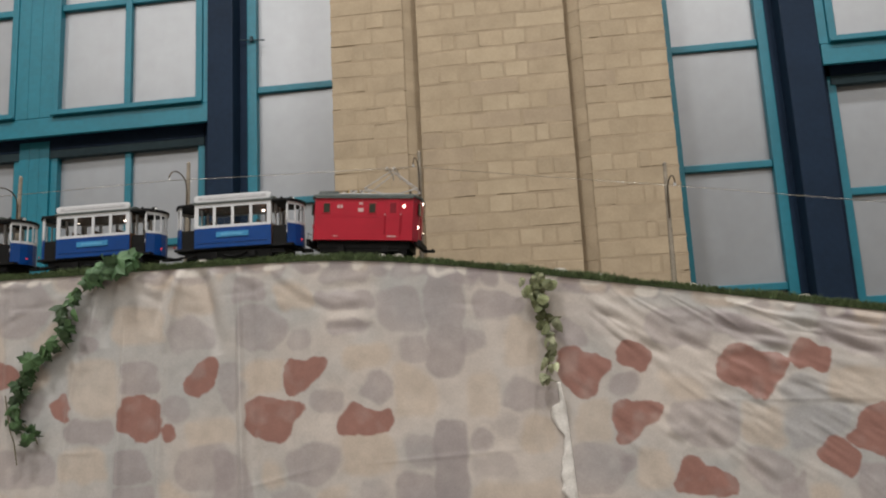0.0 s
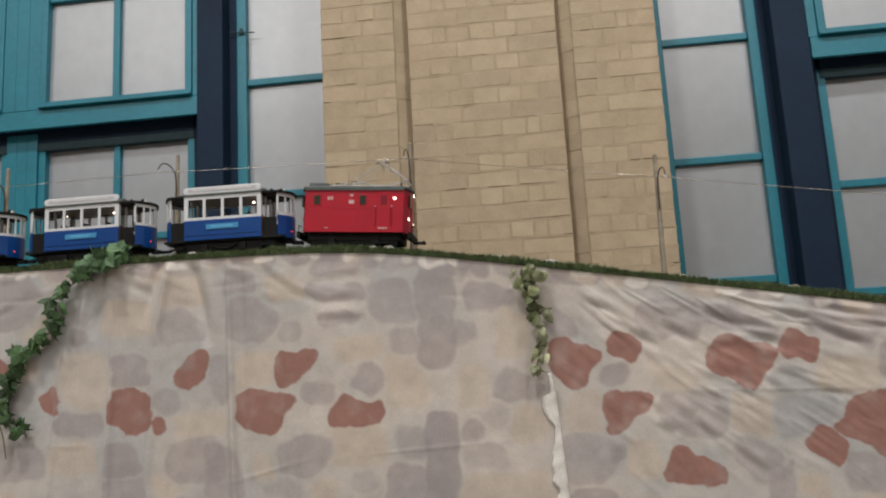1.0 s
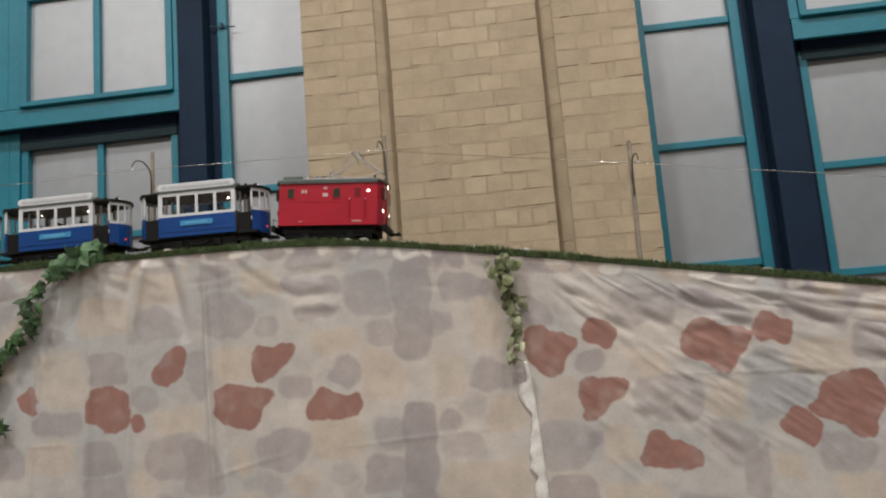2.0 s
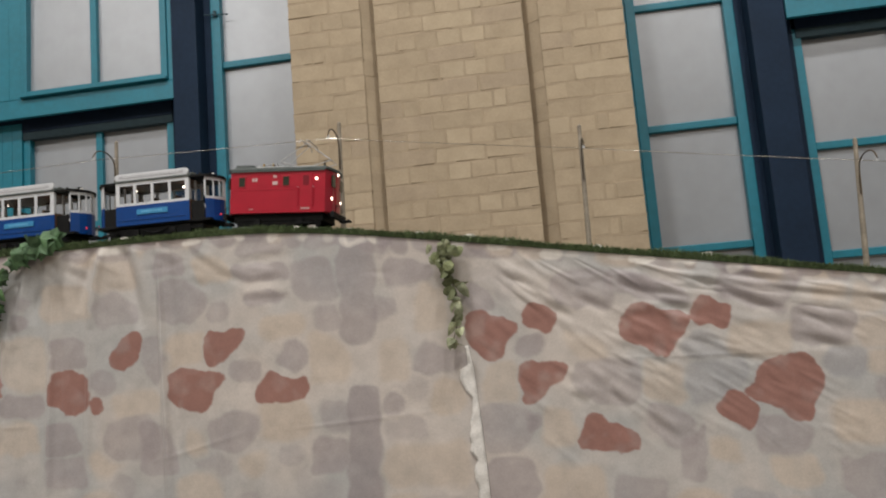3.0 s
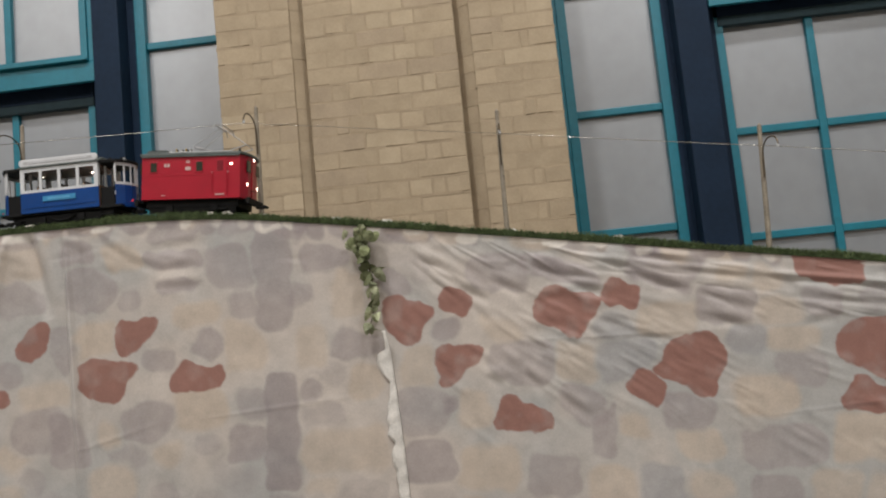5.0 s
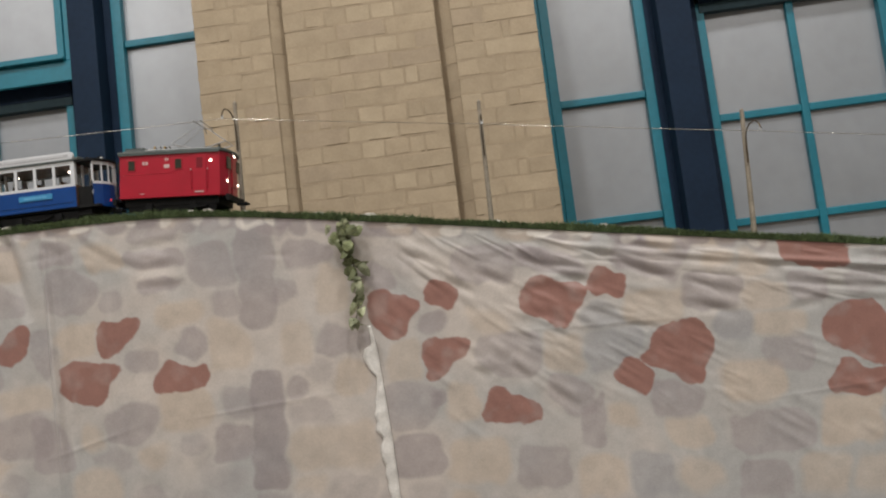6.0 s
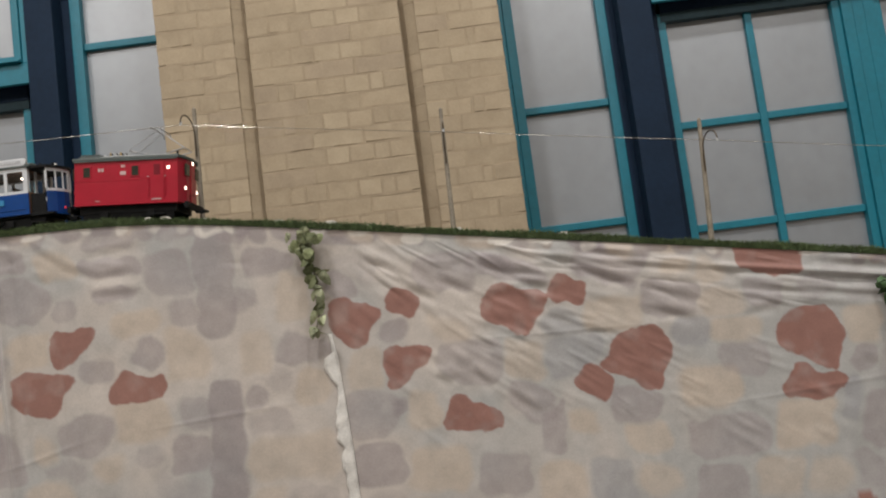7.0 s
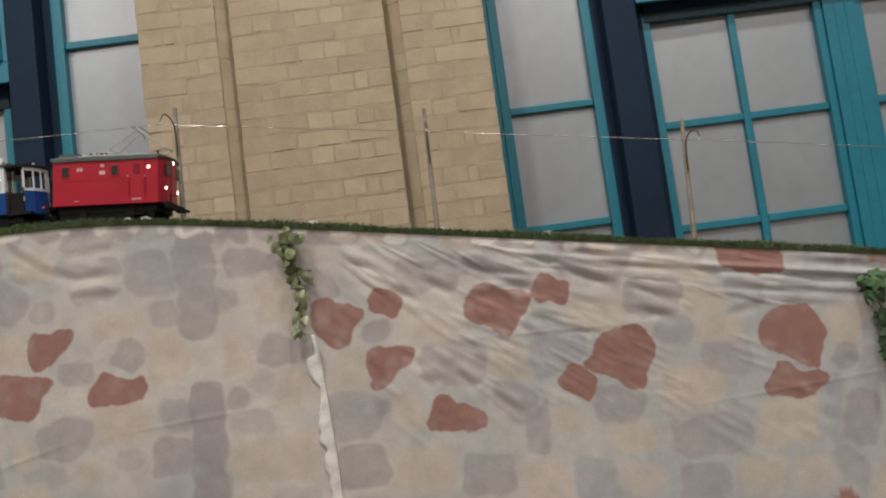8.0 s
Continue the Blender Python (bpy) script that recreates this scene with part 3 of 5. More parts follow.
printed_stone(GREY, (0.900, 1.353), (0.990, 1.356), (0.990, 1.288), (0.945, 1.282), (0.893, 1.310))
printed_stone(CREAM, (0.891, 1.408), (0.986, 1.402), (0.991, 1.361), (0.890, 1.362))
printed_stone(GREY, (0.125, 1.245), (0.230, 1.239), (0.232, 1.159), (0.116, 1.160))
printed_stone(CREAM, (0.252, 1.225), (0.367, 1.218), (0.356, 1.134), (0.242, 1.147))
printed_stone(GREY, (0.387, 1.198), (0.489, 1.187), (0.479, 1.109), (0.377, 1.121))
printed_stone(CREAM, (0.509, 1.162), (0.588, 1.159), (0.589, 1.086), (0.498, 1.085))
printed_stone(COOL, (0.611, 1.162), (0.678, 1.155), (0.689, 1.075), (0.598, 1.074))
printed_stone(GREY, (0.819, 1.122), (0.917, 1.111), (0.906, 1.041), (0.808, 1.051))
printed_stone(CREAM, (0.941, 1.120), (1.029, 1.115), (1.016, 1.040), (0.930, 1.049))
printed_stone(GREY, (1.175, 1.324), (1.211, 1.325), (1.206, 1.268), (1.165, 1.267))
printed_stone(CREAM, (1.164, 1.395), (1.244, 1.391), (1.229, 1.328), (1.159, 1.334))
printed_stone(GREY, (1.181, 1.225), (1.250, 1.216), (1.229, 1.104), (1.163, 1.124))
printed_stone(COOL, (1.143, 1.264), (1.175, 1.260), (1.159, 1.170), (1.127, 1.174))
printed_stone(CREAM, (-1.210, 1.691), (-1.140, 1.686), (-1.121, 1.583), (-1.204, 1.588))
printed_stone(GREY, (-1.144, 1.765), (-1.060, 1.766), (-1.002, 1.704), (-1.068, 1.631), (-1.137, 1.635))
printed_stone(GREY, (-1.213, 1.512), (-1.117, 1.508), (-1.120, 1.434), (-1.209, 1.437))
printed_stone(STONE_RED, (-0.843, 1.465), (-0.832, 1.489), (-0.795, 1.491), (-0.766, 1.479), (-0.748, 1.469), (-0.746, 1.436), (-0.751, 1.401), (-0.778, 1.388), (-0.800, 1.393), (-0.817, 1.412), (-0.844, 1.426), (-0.846, 1.441))
printed_stone(STONE_RED, (-0.745, 1.428), (-0.723, 1.424), (-0.719, 1.400), (-0.732, 1.389), (-0.742, 1.395))
printed_stone(STONE_RED, (-0.660, 1.559), (-0.638, 1.567), (-0.620, 1.557), (-0.621, 1.527), (-0.637, 1.498), (-0.666, 1.488), (-0.691, 1.494), (-0.701, 1.509), (-0.681, 1.530))
printed_stone(STONE_RED, (-0.556, 1.468), (-0.538, 1.475), (-0.501, 1.472), (-0.476, 1.462), (-0.445, 1.463), (-0.425, 1.450), (-0.446, 1.424), (-0.452, 1.407), (-0.467, 1.390), (-0.477, 1.376), (-0.502, 1.385), (-0.545, 1.399), (-0.555, 1.417))
printed_stone(STONE_RED, (-0.465, 1.549), (-0.449, 1.552), (-0.418, 1.547), (-0.397, 1.556), (-0.375, 1.551), (-0.373, 1.533), (-0.390, 1.518), (-0.409, 1.503), (-0.425, 1.489), (-0.445, 1.478), (-0.464, 1.478), (-0.468, 1.514))
printed_stone(STONE_RED, (-0.350, 1.420), (-0.338, 1.443), (-0.325, 1.458), (-0.310, 1.447), (-0.292, 1.438), (-0.266, 1.434), (-0.246, 1.437), (-0.232, 1.421), (-0.243, 1.401), (-0.264, 1.393), (-0.294, 1.392), (-0.324, 1.392), (-0.345, 1.391), (-0.354, 1.403))
printed_stone(STONE_RED, (-1.190, 1.587), (-1.134, 1.580), (-1.106, 1.572), (-1.085, 1.556), (-1.093, 1.532), (-1.131, 1.521), (-1.186, 1.524))
printed_stone(STONE_RED, (-1.004, 1.484), (-0.974, 1.499), (-0.960, 1.478), (-0.965, 1.442), (-0.986, 1.453), (-1.007, 1.472))
printed_stone(STONE_RED, (0.114, 1.545), (0.140, 1.545), (0.173, 1.532), (0.212, 1.520), (0.216, 1.503), (0.198, 1.487), (0.184, 1.459), (0.172, 1.446), (0.149, 1.446), (0.128, 1.467), (0.112, 1.491))
printed_stone(STONE_RED, (0.229, 1.539), (0.256, 1.557), (0.273, 1.547), (0.298, 1.522), (0.280, 1.488), (0.263, 1.499), (0.235, 1.517))
printed_stone(STONE_RED, (0.433, 1.517), (0.452, 1.535), (0.481, 1.536), (0.508, 1.519), (0.548, 1.514), (0.563, 1.495), (0.543, 1.474), (0.530, 1.452), (0.511, 1.430), (0.494, 1.431), (0.473, 1.450), (0.445, 1.455), (0.422, 1.477))
printed_stone(STONE_RED, (0.566, 1.510), (0.580, 1.532), (0.601, 1.541), (0.642, 1.518), (0.642, 1.500), (0.626, 1.473), (0.601, 1.483), (0.579, 1.488))
printed_stone(STONE_RED, (0.213, 1.394), (0.219, 1.428), (0.237, 1.436), (0.257, 1.426), (0.287, 1.433), (0.309, 1.425), (0.314, 1.410), (0.298, 1.391), (0.276, 1.384), (0.258, 1.371), (0.245, 1.355), (0.216, 1.356), (0.220, 1.376))
printed_stone(STONE_RED, (0.315, 1.269), (0.335, 1.294), (0.340, 1.316), (0.357, 1.321), (0.384, 1.296), (0.417, 1.289), (0.440, 1.272), (0.438, 1.253), (0.407, 1.243), (0.368, 1.250), (0.328, 1.255))
printed_stone(STONE_RED, (0.656, 1.346), (0.677, 1.367), (0.686, 1.391), (0.709, 1.407), (0.743, 1.407), (0.778, 1.410), (0.795, 1.386), (0.802, 1.358), (0.787, 1.326), (0.779, 1.304), (0.766, 1.285), (0.745, 1.286), (0.720, 1.308), (0.699, 1.320), (0.662, 1.331))
printed_stone(STONE_RED, (0.598, 1.320), (0.631, 1.350), (0.655, 1.335), (0.674, 1.311), (0.656, 1.275), (0.635, 1.286), (0.604, 1.302))
printed_stone(STONE_RED, (1.015, 1.351), (1.026, 1.378), (1.047, 1.399), (1.085, 1.412), (1.120, 1.410), (1.146, 1.386), (1.155, 1.355), (1.140, 1.322), (1.128, 1.283), (1.110, 1.283), (1.079, 1.307), (1.051, 1.320), (1.025, 1.335))
printed_stone(STONE_RED, (1.016, 1.252), (1.037, 1.284), (1.048, 1.300), (1.071, 1.294), (1.085, 1.275), (1.120, 1.273), (1.147, 1.261), (1.138, 1.244), (1.112, 1.228), (1.077, 1.227), (1.019, 1.236))
printed_stone(STONE_RED, (0.955, 1.575), (1.105, 1.550), (1.090, 1.482), (1.030, 1.488), (0.962, 1.512))
printed_stone(STONE_RED, (1.267, 1.498), (1.348, 1.483), (1.345, 1.467), (1.270, 1.479))
printed_stone(STONE_RED, (1.113, 1.006), (1.138, 1.029), (1.157, 1.020), (1.162, 0.999))
printed_stone(GREY, (0.644, 1.596), (0.735, 1.581), (0.778, 1.564), (0.775, 1.541), (0.732, 1.501), (0.680, 1.515), (0.622, 1.542), (0.621, 1.566))
printed_stone(GREY, (0.408, 1.613), (0.492, 1.591), (0.542, 1.572), (0.576, 1.532), (0.521, 1.537), (0.432, 1.560), (0.402, 1.584))
printed_stone(GREY, (0.454, 1.674), (0.517, 1.659), (0.510, 1.631), (0.446, 1.644))

# the print's fainter stones fill the ground between the clear ones
chance = random.Random(5)
for i in range(62):
    for j in range(16):
        cx, cz = CX0 + 0.06 * i + chance.uniform(-0.03, 0.03), 1.82 - 0.054 * j + chance.uniform(-0.03, 0.03)
        r, lean, flat = chance.uniform(0.030, 0.058), chance.uniform(0, 6.28), chance.uniform(0.65, 0.95)
        tone = chance.choice(((GREYED, 0.42, 0.004), (CREAMED, 0.65, 0.008), (CREAMED, 0.75, 0.008), (GREYED, 0.26, 0.005)))
        printed_stone(tone, *[(cx + r * chance.uniform(0.7, 1.25) * math.cos(lean + k), cz + flat * r * chance.uniform(0.7, 1.25) * math.sin(lean + k)) for k in np.arange(7) * 0.898], under=True)

# a course of small stones along the hem
chance = random.Random(29)
x = CX0
while x < CX1:
    w = chance.uniform(0.035, 0.10)
    h = chance.uniform(0.016, 0.034)
    tone = chance.choice((DEEP, GREY, GREY, CREAM, None))
    if tone and not 0.95 < x + w / 2 < 1.12:
        printed_stone(tone, (x + 0.004, crest(x) + 0.01), (x + w - 0.004, crest(x + w) + 0.01), (x + w - 0.008, crest(x + w) - h), (x + w / 2, crest(x + w / 2) - h * chance.uniform(0.9, 1.3)), (x + 0.007, crest(x) - h))
    x += w

# scraps of lighter and darker print along the hem
for k in range(120):
    cx = chance.uniform(CX0, CX1)
    cz = crest(cx) - chance.uniform(0.0, 0.014)
    w, h = chance.uniform(0.008, 0.026), chance.uniform(0.004, 0.012)
    if 0.93 < cx < 1.12:
        continue
    tone = chance.choice((((0.64, 0.60, 0.54), 0.85, 0.003), ((0.64, 0.60, 0.54), 0.6, 0.004), (GREYED, 0.75, 0.003), ((0.36, 0.30, 0.26), 0.6, 0.003)))
    printed_stone(tone, (cx - w, cz - h), (cx + w, cz - h * 0.8), (cx + w * 0.9, cz + h), (cx - w * 0.8, cz + h))

# folds: each a soft ridge along a line
Y = np.zeros((NX, NZ))


def fold(x0, z0, x1, z1, wide, high):
    """A ridge from one point to another that fades out at its ends."""
    length = math.hypot(x1 - x0, z1 - z0)
    ux, uz = (x1 - x0) / length, (z1 - z0) / length
    along = ((X - x0) * ux + (Z - z0) * uz) / length
    off = (X - x0) * -uz + (Z - z0) * ux
    fade = np.clip(along, 0, 1)
    fade = np.where((along > 0) & (along < 1), np.sin(np.pi * fade) ** 0.8, 0)
    spread = wide * (0.7 + 0.6 * np.clip(along, 0, 1))
    Y[...] += high * fade * np.exp(-((off / spread) ** 2))


chance = random.Random(7)
# pulled wrinkles that fan out to the lower right, in bundles of near-parallel folds
def pull(x, drop):
    """Direction in which the cloth is drawn at a place."""
    return -48 + 32 * min(1, max(0, x - 0.1) / 0.45) - 55 * drop


for k in range(46):
    x = 0.10 + 1.05 * chance.random() ** 1.1
    drop = 0.015 + 0.36 * chance.random() ** 1.3
    angle = math.radians(pull(x, drop) + chance.gauss(0, 4))
    ux, uz = math.cos(angle), math.sin(angle)
    spacing, high = chance.uniform(0.017, 0.029), chance.uniform(0.0019, 0.0038) * (1 - 1.3 * drop) * (0.5 if x < 0.36 else 0.65)
    for i in range(chance.randint(2, 4)):
        length = chance.uniform(0.05, 0.14)
        cx = x + uz * spacing * i + chance.uniform(-0.025, 0.025) * ux
        cz = crest(x) - drop - ux * spacing * i + chance.uniform(-0.025, 0.025) * uz
        if cz > crest(cx) - 0.012:
            continue
        fold(cx - 0.45 * length * ux, cz - 0.45 * length * uz, cx + 0.55 * length * ux, cz + 0.55 * length * uz, spacing * chance.uniform(0.28, 0.42), high * chance.uniform(0.6, 1.2))
for k in range(26):
    x = 0.09 + 1.05 * chance.random() ** 1.1
    drop = 0.01 + 0.10 * chance.random()
    angle = math.radians(pull(x, drop) + chance.gauss(0, 6))
    length = chance.uniform(0.05, 0.16)
    z = crest(x) - drop
    fold(x - 0.4 * length * math.cos(angle), z - 0.4 * length * math.sin(angle), x + 0.6 * length * math.cos(angle), z + 0.6 * length * math.sin(angle), chance.uniform(0.003, 0.006), chance.choice((-1, 1)) * chance.uniform(0.0008, 0.0022))
# short tight wrinkles between them, further down the cloth
for k in range(34):
    x = chance.uniform(0.14, 0.90)
    drop = chance.uniform(0.05, 0.34)
    angle = math.radians(-40 + 14 * (x - 0.2) + chance.gauss(0, 5))
    ux, uz = math.cos(angle), math.sin(angle)
    spacing = chance.uniform(0.012, 0.019)
    for i in range(chance.randint(2, 5)):
        length = chance.uniform(0.035, 0.085)
        cx, cz = x + uz * spacing * i + chance.uniform(-0.015, 0.015) * ux, crest(x) - drop - ux * spacing * i + chance.uniform(-0.015, 0.015) * uz
        fold(cx - 0.5 * length * ux, cz - 0.5 * length * uz, cx + 0.5 * length * ux, cz + 0.5 * length * uz, spacing * 0.42, chance.uniform(0.0004, 0.0012))
# the deeper furrows where the pins pull the cloth, a lit ridge over each: ends and depth
def furrow(x0, z0, x1, z1, deep):
    fold(x0 + 0.003, z0 + 0.009, x1 + 0.003, z1 + 0.009, 0.0095, 0.00095 * deep)
    fold(x0 - 0.003, z0 - 0.009, x1 - 0.003, z1 - 0.009, 0.0095, -0.00095 * deep)


for x0, z0, x1, z1, deep in ((0.423, 1.594, 0.517, 1.551, 3), (0.502, 1.566, 0.572, 1.529, 2), (0.620, 1.560, 0.748, 1.503, 4), (0.647, 1.593, 0.776, 1.547, 3), (0.760, 1.506, 0.879, 1.453, 3), (0.559, 1.464, 0.620, 1.448, 2), (0.278, 1.561, 0.338, 1.522, 3), (0.340, 1.572, 0.415, 1.531, 3), (0.298, 1.522, 0.334, 1.482, 2), (0.428, 1.521, 0.496, 1.515, 2), (0.460, 1.320, 0.527, 1.265, 3), (0.391, 1.376, 0.435, 1.330, 3), (0.316, 1.375, 0.354, 1.349, 3)):
    furrow(x0, z0, x1, z1, deep)
for x0, z0, x1, z1, deep in ((0.406, 1.438, 0.446, 1.408, 2), (0.196, 1.625, 0.265, 1.598, 2), (0.510, 1.538, 0.571, 1.519, 3), (0.636, 1.492, 0.722, 1.463, 2), (0.759, 1.451, 0.864, 1.418, 2), (0.578, 1.587, 0.632, 1.562, 3), (0.909, 1.519, 0.970, 1.489, 2), (0.481, 1.421, 0.532, 1.420, 1), (0.617, 1.428, 0.710, 1.412, 2), (0.209, 1.423, 0.253, 1.379, 1), (0.449, 1.621, 0.516, 1.596, 2), (0.441, 1.481, 0.478, 1.450, 2), (0.684, 1.378, 0.748, 1.356, 1)):
    furrow(x0, z0, x1, z1, deep)
# swags under the hem
for k in range(60):
    x = chance.uniform(-1.5, 1.7)
    z = crest(x) - chance.uniform(0.012, 0.09)
    fold(x, z, x + chance.uniform(0.05, 0.14), z - chance.uniform(-0.03, 0.04), chance.uniform(0.006, 0.011), chance.choice((-1, 1)) * chance.uniform(0.0005, 0.0014))
# hanging folds on the slack side
for x0, z0, x1, z1, wide, high in (
        (-0.575, 1.83, -0.560, 1.10, 0.007, 0.0105), (-0.548, 1.80, -0.535, 1.15, 0.012, -0.0050),
        (-0.690, 1.85, -0.745, 1.58, 0.010, 0.0095), (-0.742, 1.66, -0.762, 1.10, 0.008, 0.0060),
        (-0.672, 1.83, -0.620, 1.57, 0.014, -0.0105), (-0.640, 1.82, -0.600, 1.60, 0.013, 0.0040),
        (-0.722, 1.80, -0.775, 1.62, 0.011, -0.0060), (-0.835, 1.70, -0.855, 1.08, 0.007, 0.0060), (-0.815, 1.66, -0.832, 1.15, 0.012, -0.0045),
        (-0.945, 1.66, -0.995, 1.08, 0.008, 0.0060), (-0.886, 1.83, -0.930, 1.55, 0.009, 0.0070), (-0.860, 1.81, -0.880, 1.60, 0.012, -0.0060),
        (-1.12, 1.83, -1.10, 1.2, 0.010, 0.0060), (-1.3, 1.83, -1.33, 1.2, 0.012, 0.0065), (-0.445, 1.62, -0.440, 1.1, 0.008, 0.0030), (-0.02, 1.6, 0.0, 1.1, 0.014, 0.0030)):
    fold(x0, z0, x1, z1, wide, high)
# a slack swag between two pins, and short furrows beside it
for x0, z0, x1, z1, deep in ((-0.500, 1.744, -0.416, 1.680, 1.6), (-0.438, 1.689, -0.345, 1.656, 1.6), (-0.370, 1.658, -0.276, 1.667, 1.6), (-0.384, 1.623, -0.266, 1.620, 1.6), (-0.393, 1.707, -0.258, 1.715, 1.2), (-0.592, 1.747, -0.517, 1.706, 1.2), (-0.505, 1.681, -0.455, 1.656, 1.2), (-0.708, 1.680, -0.631, 1.667, 0.8), (-0.871, 1.743, -0.805, 1.689, 1.6), (-0.797, 1.727, -0.742, 1.698, 1.6), (-1.144, 1.742, -1.060, 1.746, 1.2), (-1.139, 1.660, -1.058, 1.701, 1.2)):
    furrow(x0, z0, x1, z1, deep)
# level furrows further along
for x0, z0, x1, z1, deep in ((0.764, 1.517, 0.886, 1.485, 2), (0.762, 1.462, 0.867, 1.419, 2), (0.948, 1.479, 1.102, 1.442, 2), (0.961, 1.416, 1.034, 1.424, 2), (1.109, 1.513, 1.307, 1.465, 3), (1.184, 1.299, 1.227, 1.276, 1)):
    furrow(x0, z0, x1, z1, deep)
# the hem is turned under and pulls a long crease further along
for x0, x1, d0, d1, high in ((0.90, 1.30, 0.040, 0.046, 0.0050), (1.10, 1.55, 0.043, 0.047, 0.0050), (0.62, 0.98, 0.036, 0.046, 0.0030), (1.05, 1.35, 0.075, 0.080, 0.0026), (0.92, 1.2, 0.095, 0.105, 0.0024)):
    fold(x0, crest(x0) - d0, x1, crest(x1) - d1, 0.007, high)
    fold(x0, crest(x0) - d0 - 0.013, x1, crest(x1) - d1 - 0.013, 0.008, -0.6 * high)
# creases left by folding the sheet
for x0, z0, x1, z1 in ((-0.62, 1.275, -0.36, 1.335), (-0.99, 1.375, -0.88, 1.375), (-0.30, 1.33, 0.06, 1.35), (0.86, 1.235, 1.4, 1.26), (0.396, 1.430, 0.842, 1.413)):
    fold(x0, z0, x1, z1, 0.005, 0.0010)
Y += 0.008 * ripple(X, Z, 3.0, 0.4) * fall[None, :] + 0.0016 * ripple(X, Z, 11.0, 2.2) + 0.0005 * ripple(X, Z, 30.0, 1.2)
Y *= np.clip(fall[None, :] * 30, 0.05, 1)

me = bpy.data.meshes.new("cloth")
index = np.arange(NX * NZ).reshape(NX, NZ)
quads = np.stack([index[:-1, :-1], index[1:, :-1], index[1:, 1:], index[:-1, 1:]], -1).reshape(-1, 4)
me.vertices.add(NX * NZ)
me.vertices.foreach_set("co", np.stack([X, FRONT - 0.016 - Y, Z], -1).ravel())
me.loops.add(quads.size)
me.loops.foreach_set("vertex_index", quads.ravel())
me.polygons.add(len(quads))
me.polygons.foreach_set("loop_start", np.arange(0, quads.size, 4))
me.polygons.foreach_set("loop_total", np.full(len(quads), 4))
me.polygons.foreach_set("use_smooth", np.ones(len(quads), bool))
me.update()
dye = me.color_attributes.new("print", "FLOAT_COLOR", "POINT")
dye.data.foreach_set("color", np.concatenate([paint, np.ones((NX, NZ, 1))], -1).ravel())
CLOTH = shader("printed_cloth", (0.5, 0.5, 0.5), 0.43, vary=0.08, scale=34, grain=260, bump=0.12, bump_depth=0.0006, gloss=0.4)
n, l = CLOTH.node_tree.nodes, CLOTH.node_tree.links
dyed = n.new("ShaderNodeVertexColor")
dyed.layer_name = "print"
times = n.new("ShaderNodeMix")
times.data_type, times.blend_type = "RGBA", "MULTIPLY"
times.inputs[0].default_value = 1.0
gain = n.new("ShaderNodeMix")
gain.data_type, gain.blend_type = "RGBA", "MULTIPLY"
gain.inputs[0].default_value, gain.inputs[7].default_value = 1.0, (2.13, 2.12, 2.12, 1)
base_in = n["Principled BSDF"].inputs["Base Color"]
l.new(base_in.links[0].from_socket, times.inputs[6]), l.new(dyed.outputs["Color"], times.inputs[7])
l.new(times.outputs[2], gain.inputs[6]), l.new(gain.outputs[2], base_in)
n["Principled BSDF"].inputs["Sheen Weight"].default_value = 0.15
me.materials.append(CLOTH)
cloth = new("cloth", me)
cloth.modifiers.new("thickness", "SOLIDIFY").thickness = 0.0012
tagged(cloth, "creased cloth printed with grey, buff and red stones", "cloth")

# torn white tape down the cloth: one edge clean, the other ragged
bm = bmesh.new()
pairs = []
TORN_Z = (0.995, 1.10, 1.145, 1.19, 1.222, 1.245, 1.262, 1.30, 1.32, 1.35, 1.372, 1.40, 1.430, 1.438, 1.478)
TORN_W = (0.014, 0.018, 0.022, 0.023, 0.029, 0.018, 0.029, 0.026, 0.023, 0.014, 0.012, 0.031, 0.030, 0.010, 0.006)
for k in range(120):
    z = 1.478 - 0.483 * k / 119
    x = float(np.interp(z, (0.995, 1.145, 1.234, 1.349, 1.430, 1.478), (0.138, 0.134, 0.132, 0.126, 0.121, 0.113)))
    w = float(np.interp(z, TORN_Z, TORN_W)) * (1 + 0.05 * math.sin(210 * z))
    row = []
    for a in (0, 0.35, 0.7, 1):
        px = x - a * w
        i = int(round((px - CX0) / (CX1 - CX0) * (NX - 1)))
        j = int(np.argmin(np.abs(Z[i] - z)))
        row.append(bm.verts.new((px, FRONT - 0.0190 - Y[i, j] - 0.0006 * (1 + math.sin(150 * z + 2.3 * a)), z)))
    pairs.append(row)
for p, q in zip(pairs, pairs[1:]):
    for i in range(3):
        bm.faces.new((p[i], p[i + 1], q[i + 1], q[i]))
tape = tagged(link_mesh("tape_strip", bm, TAPE, True), "torn white tape strip hanging down the cloth", "tape")
tape.modifiers.new("thickness", "SOLIDIFY").thickness = 0.0006

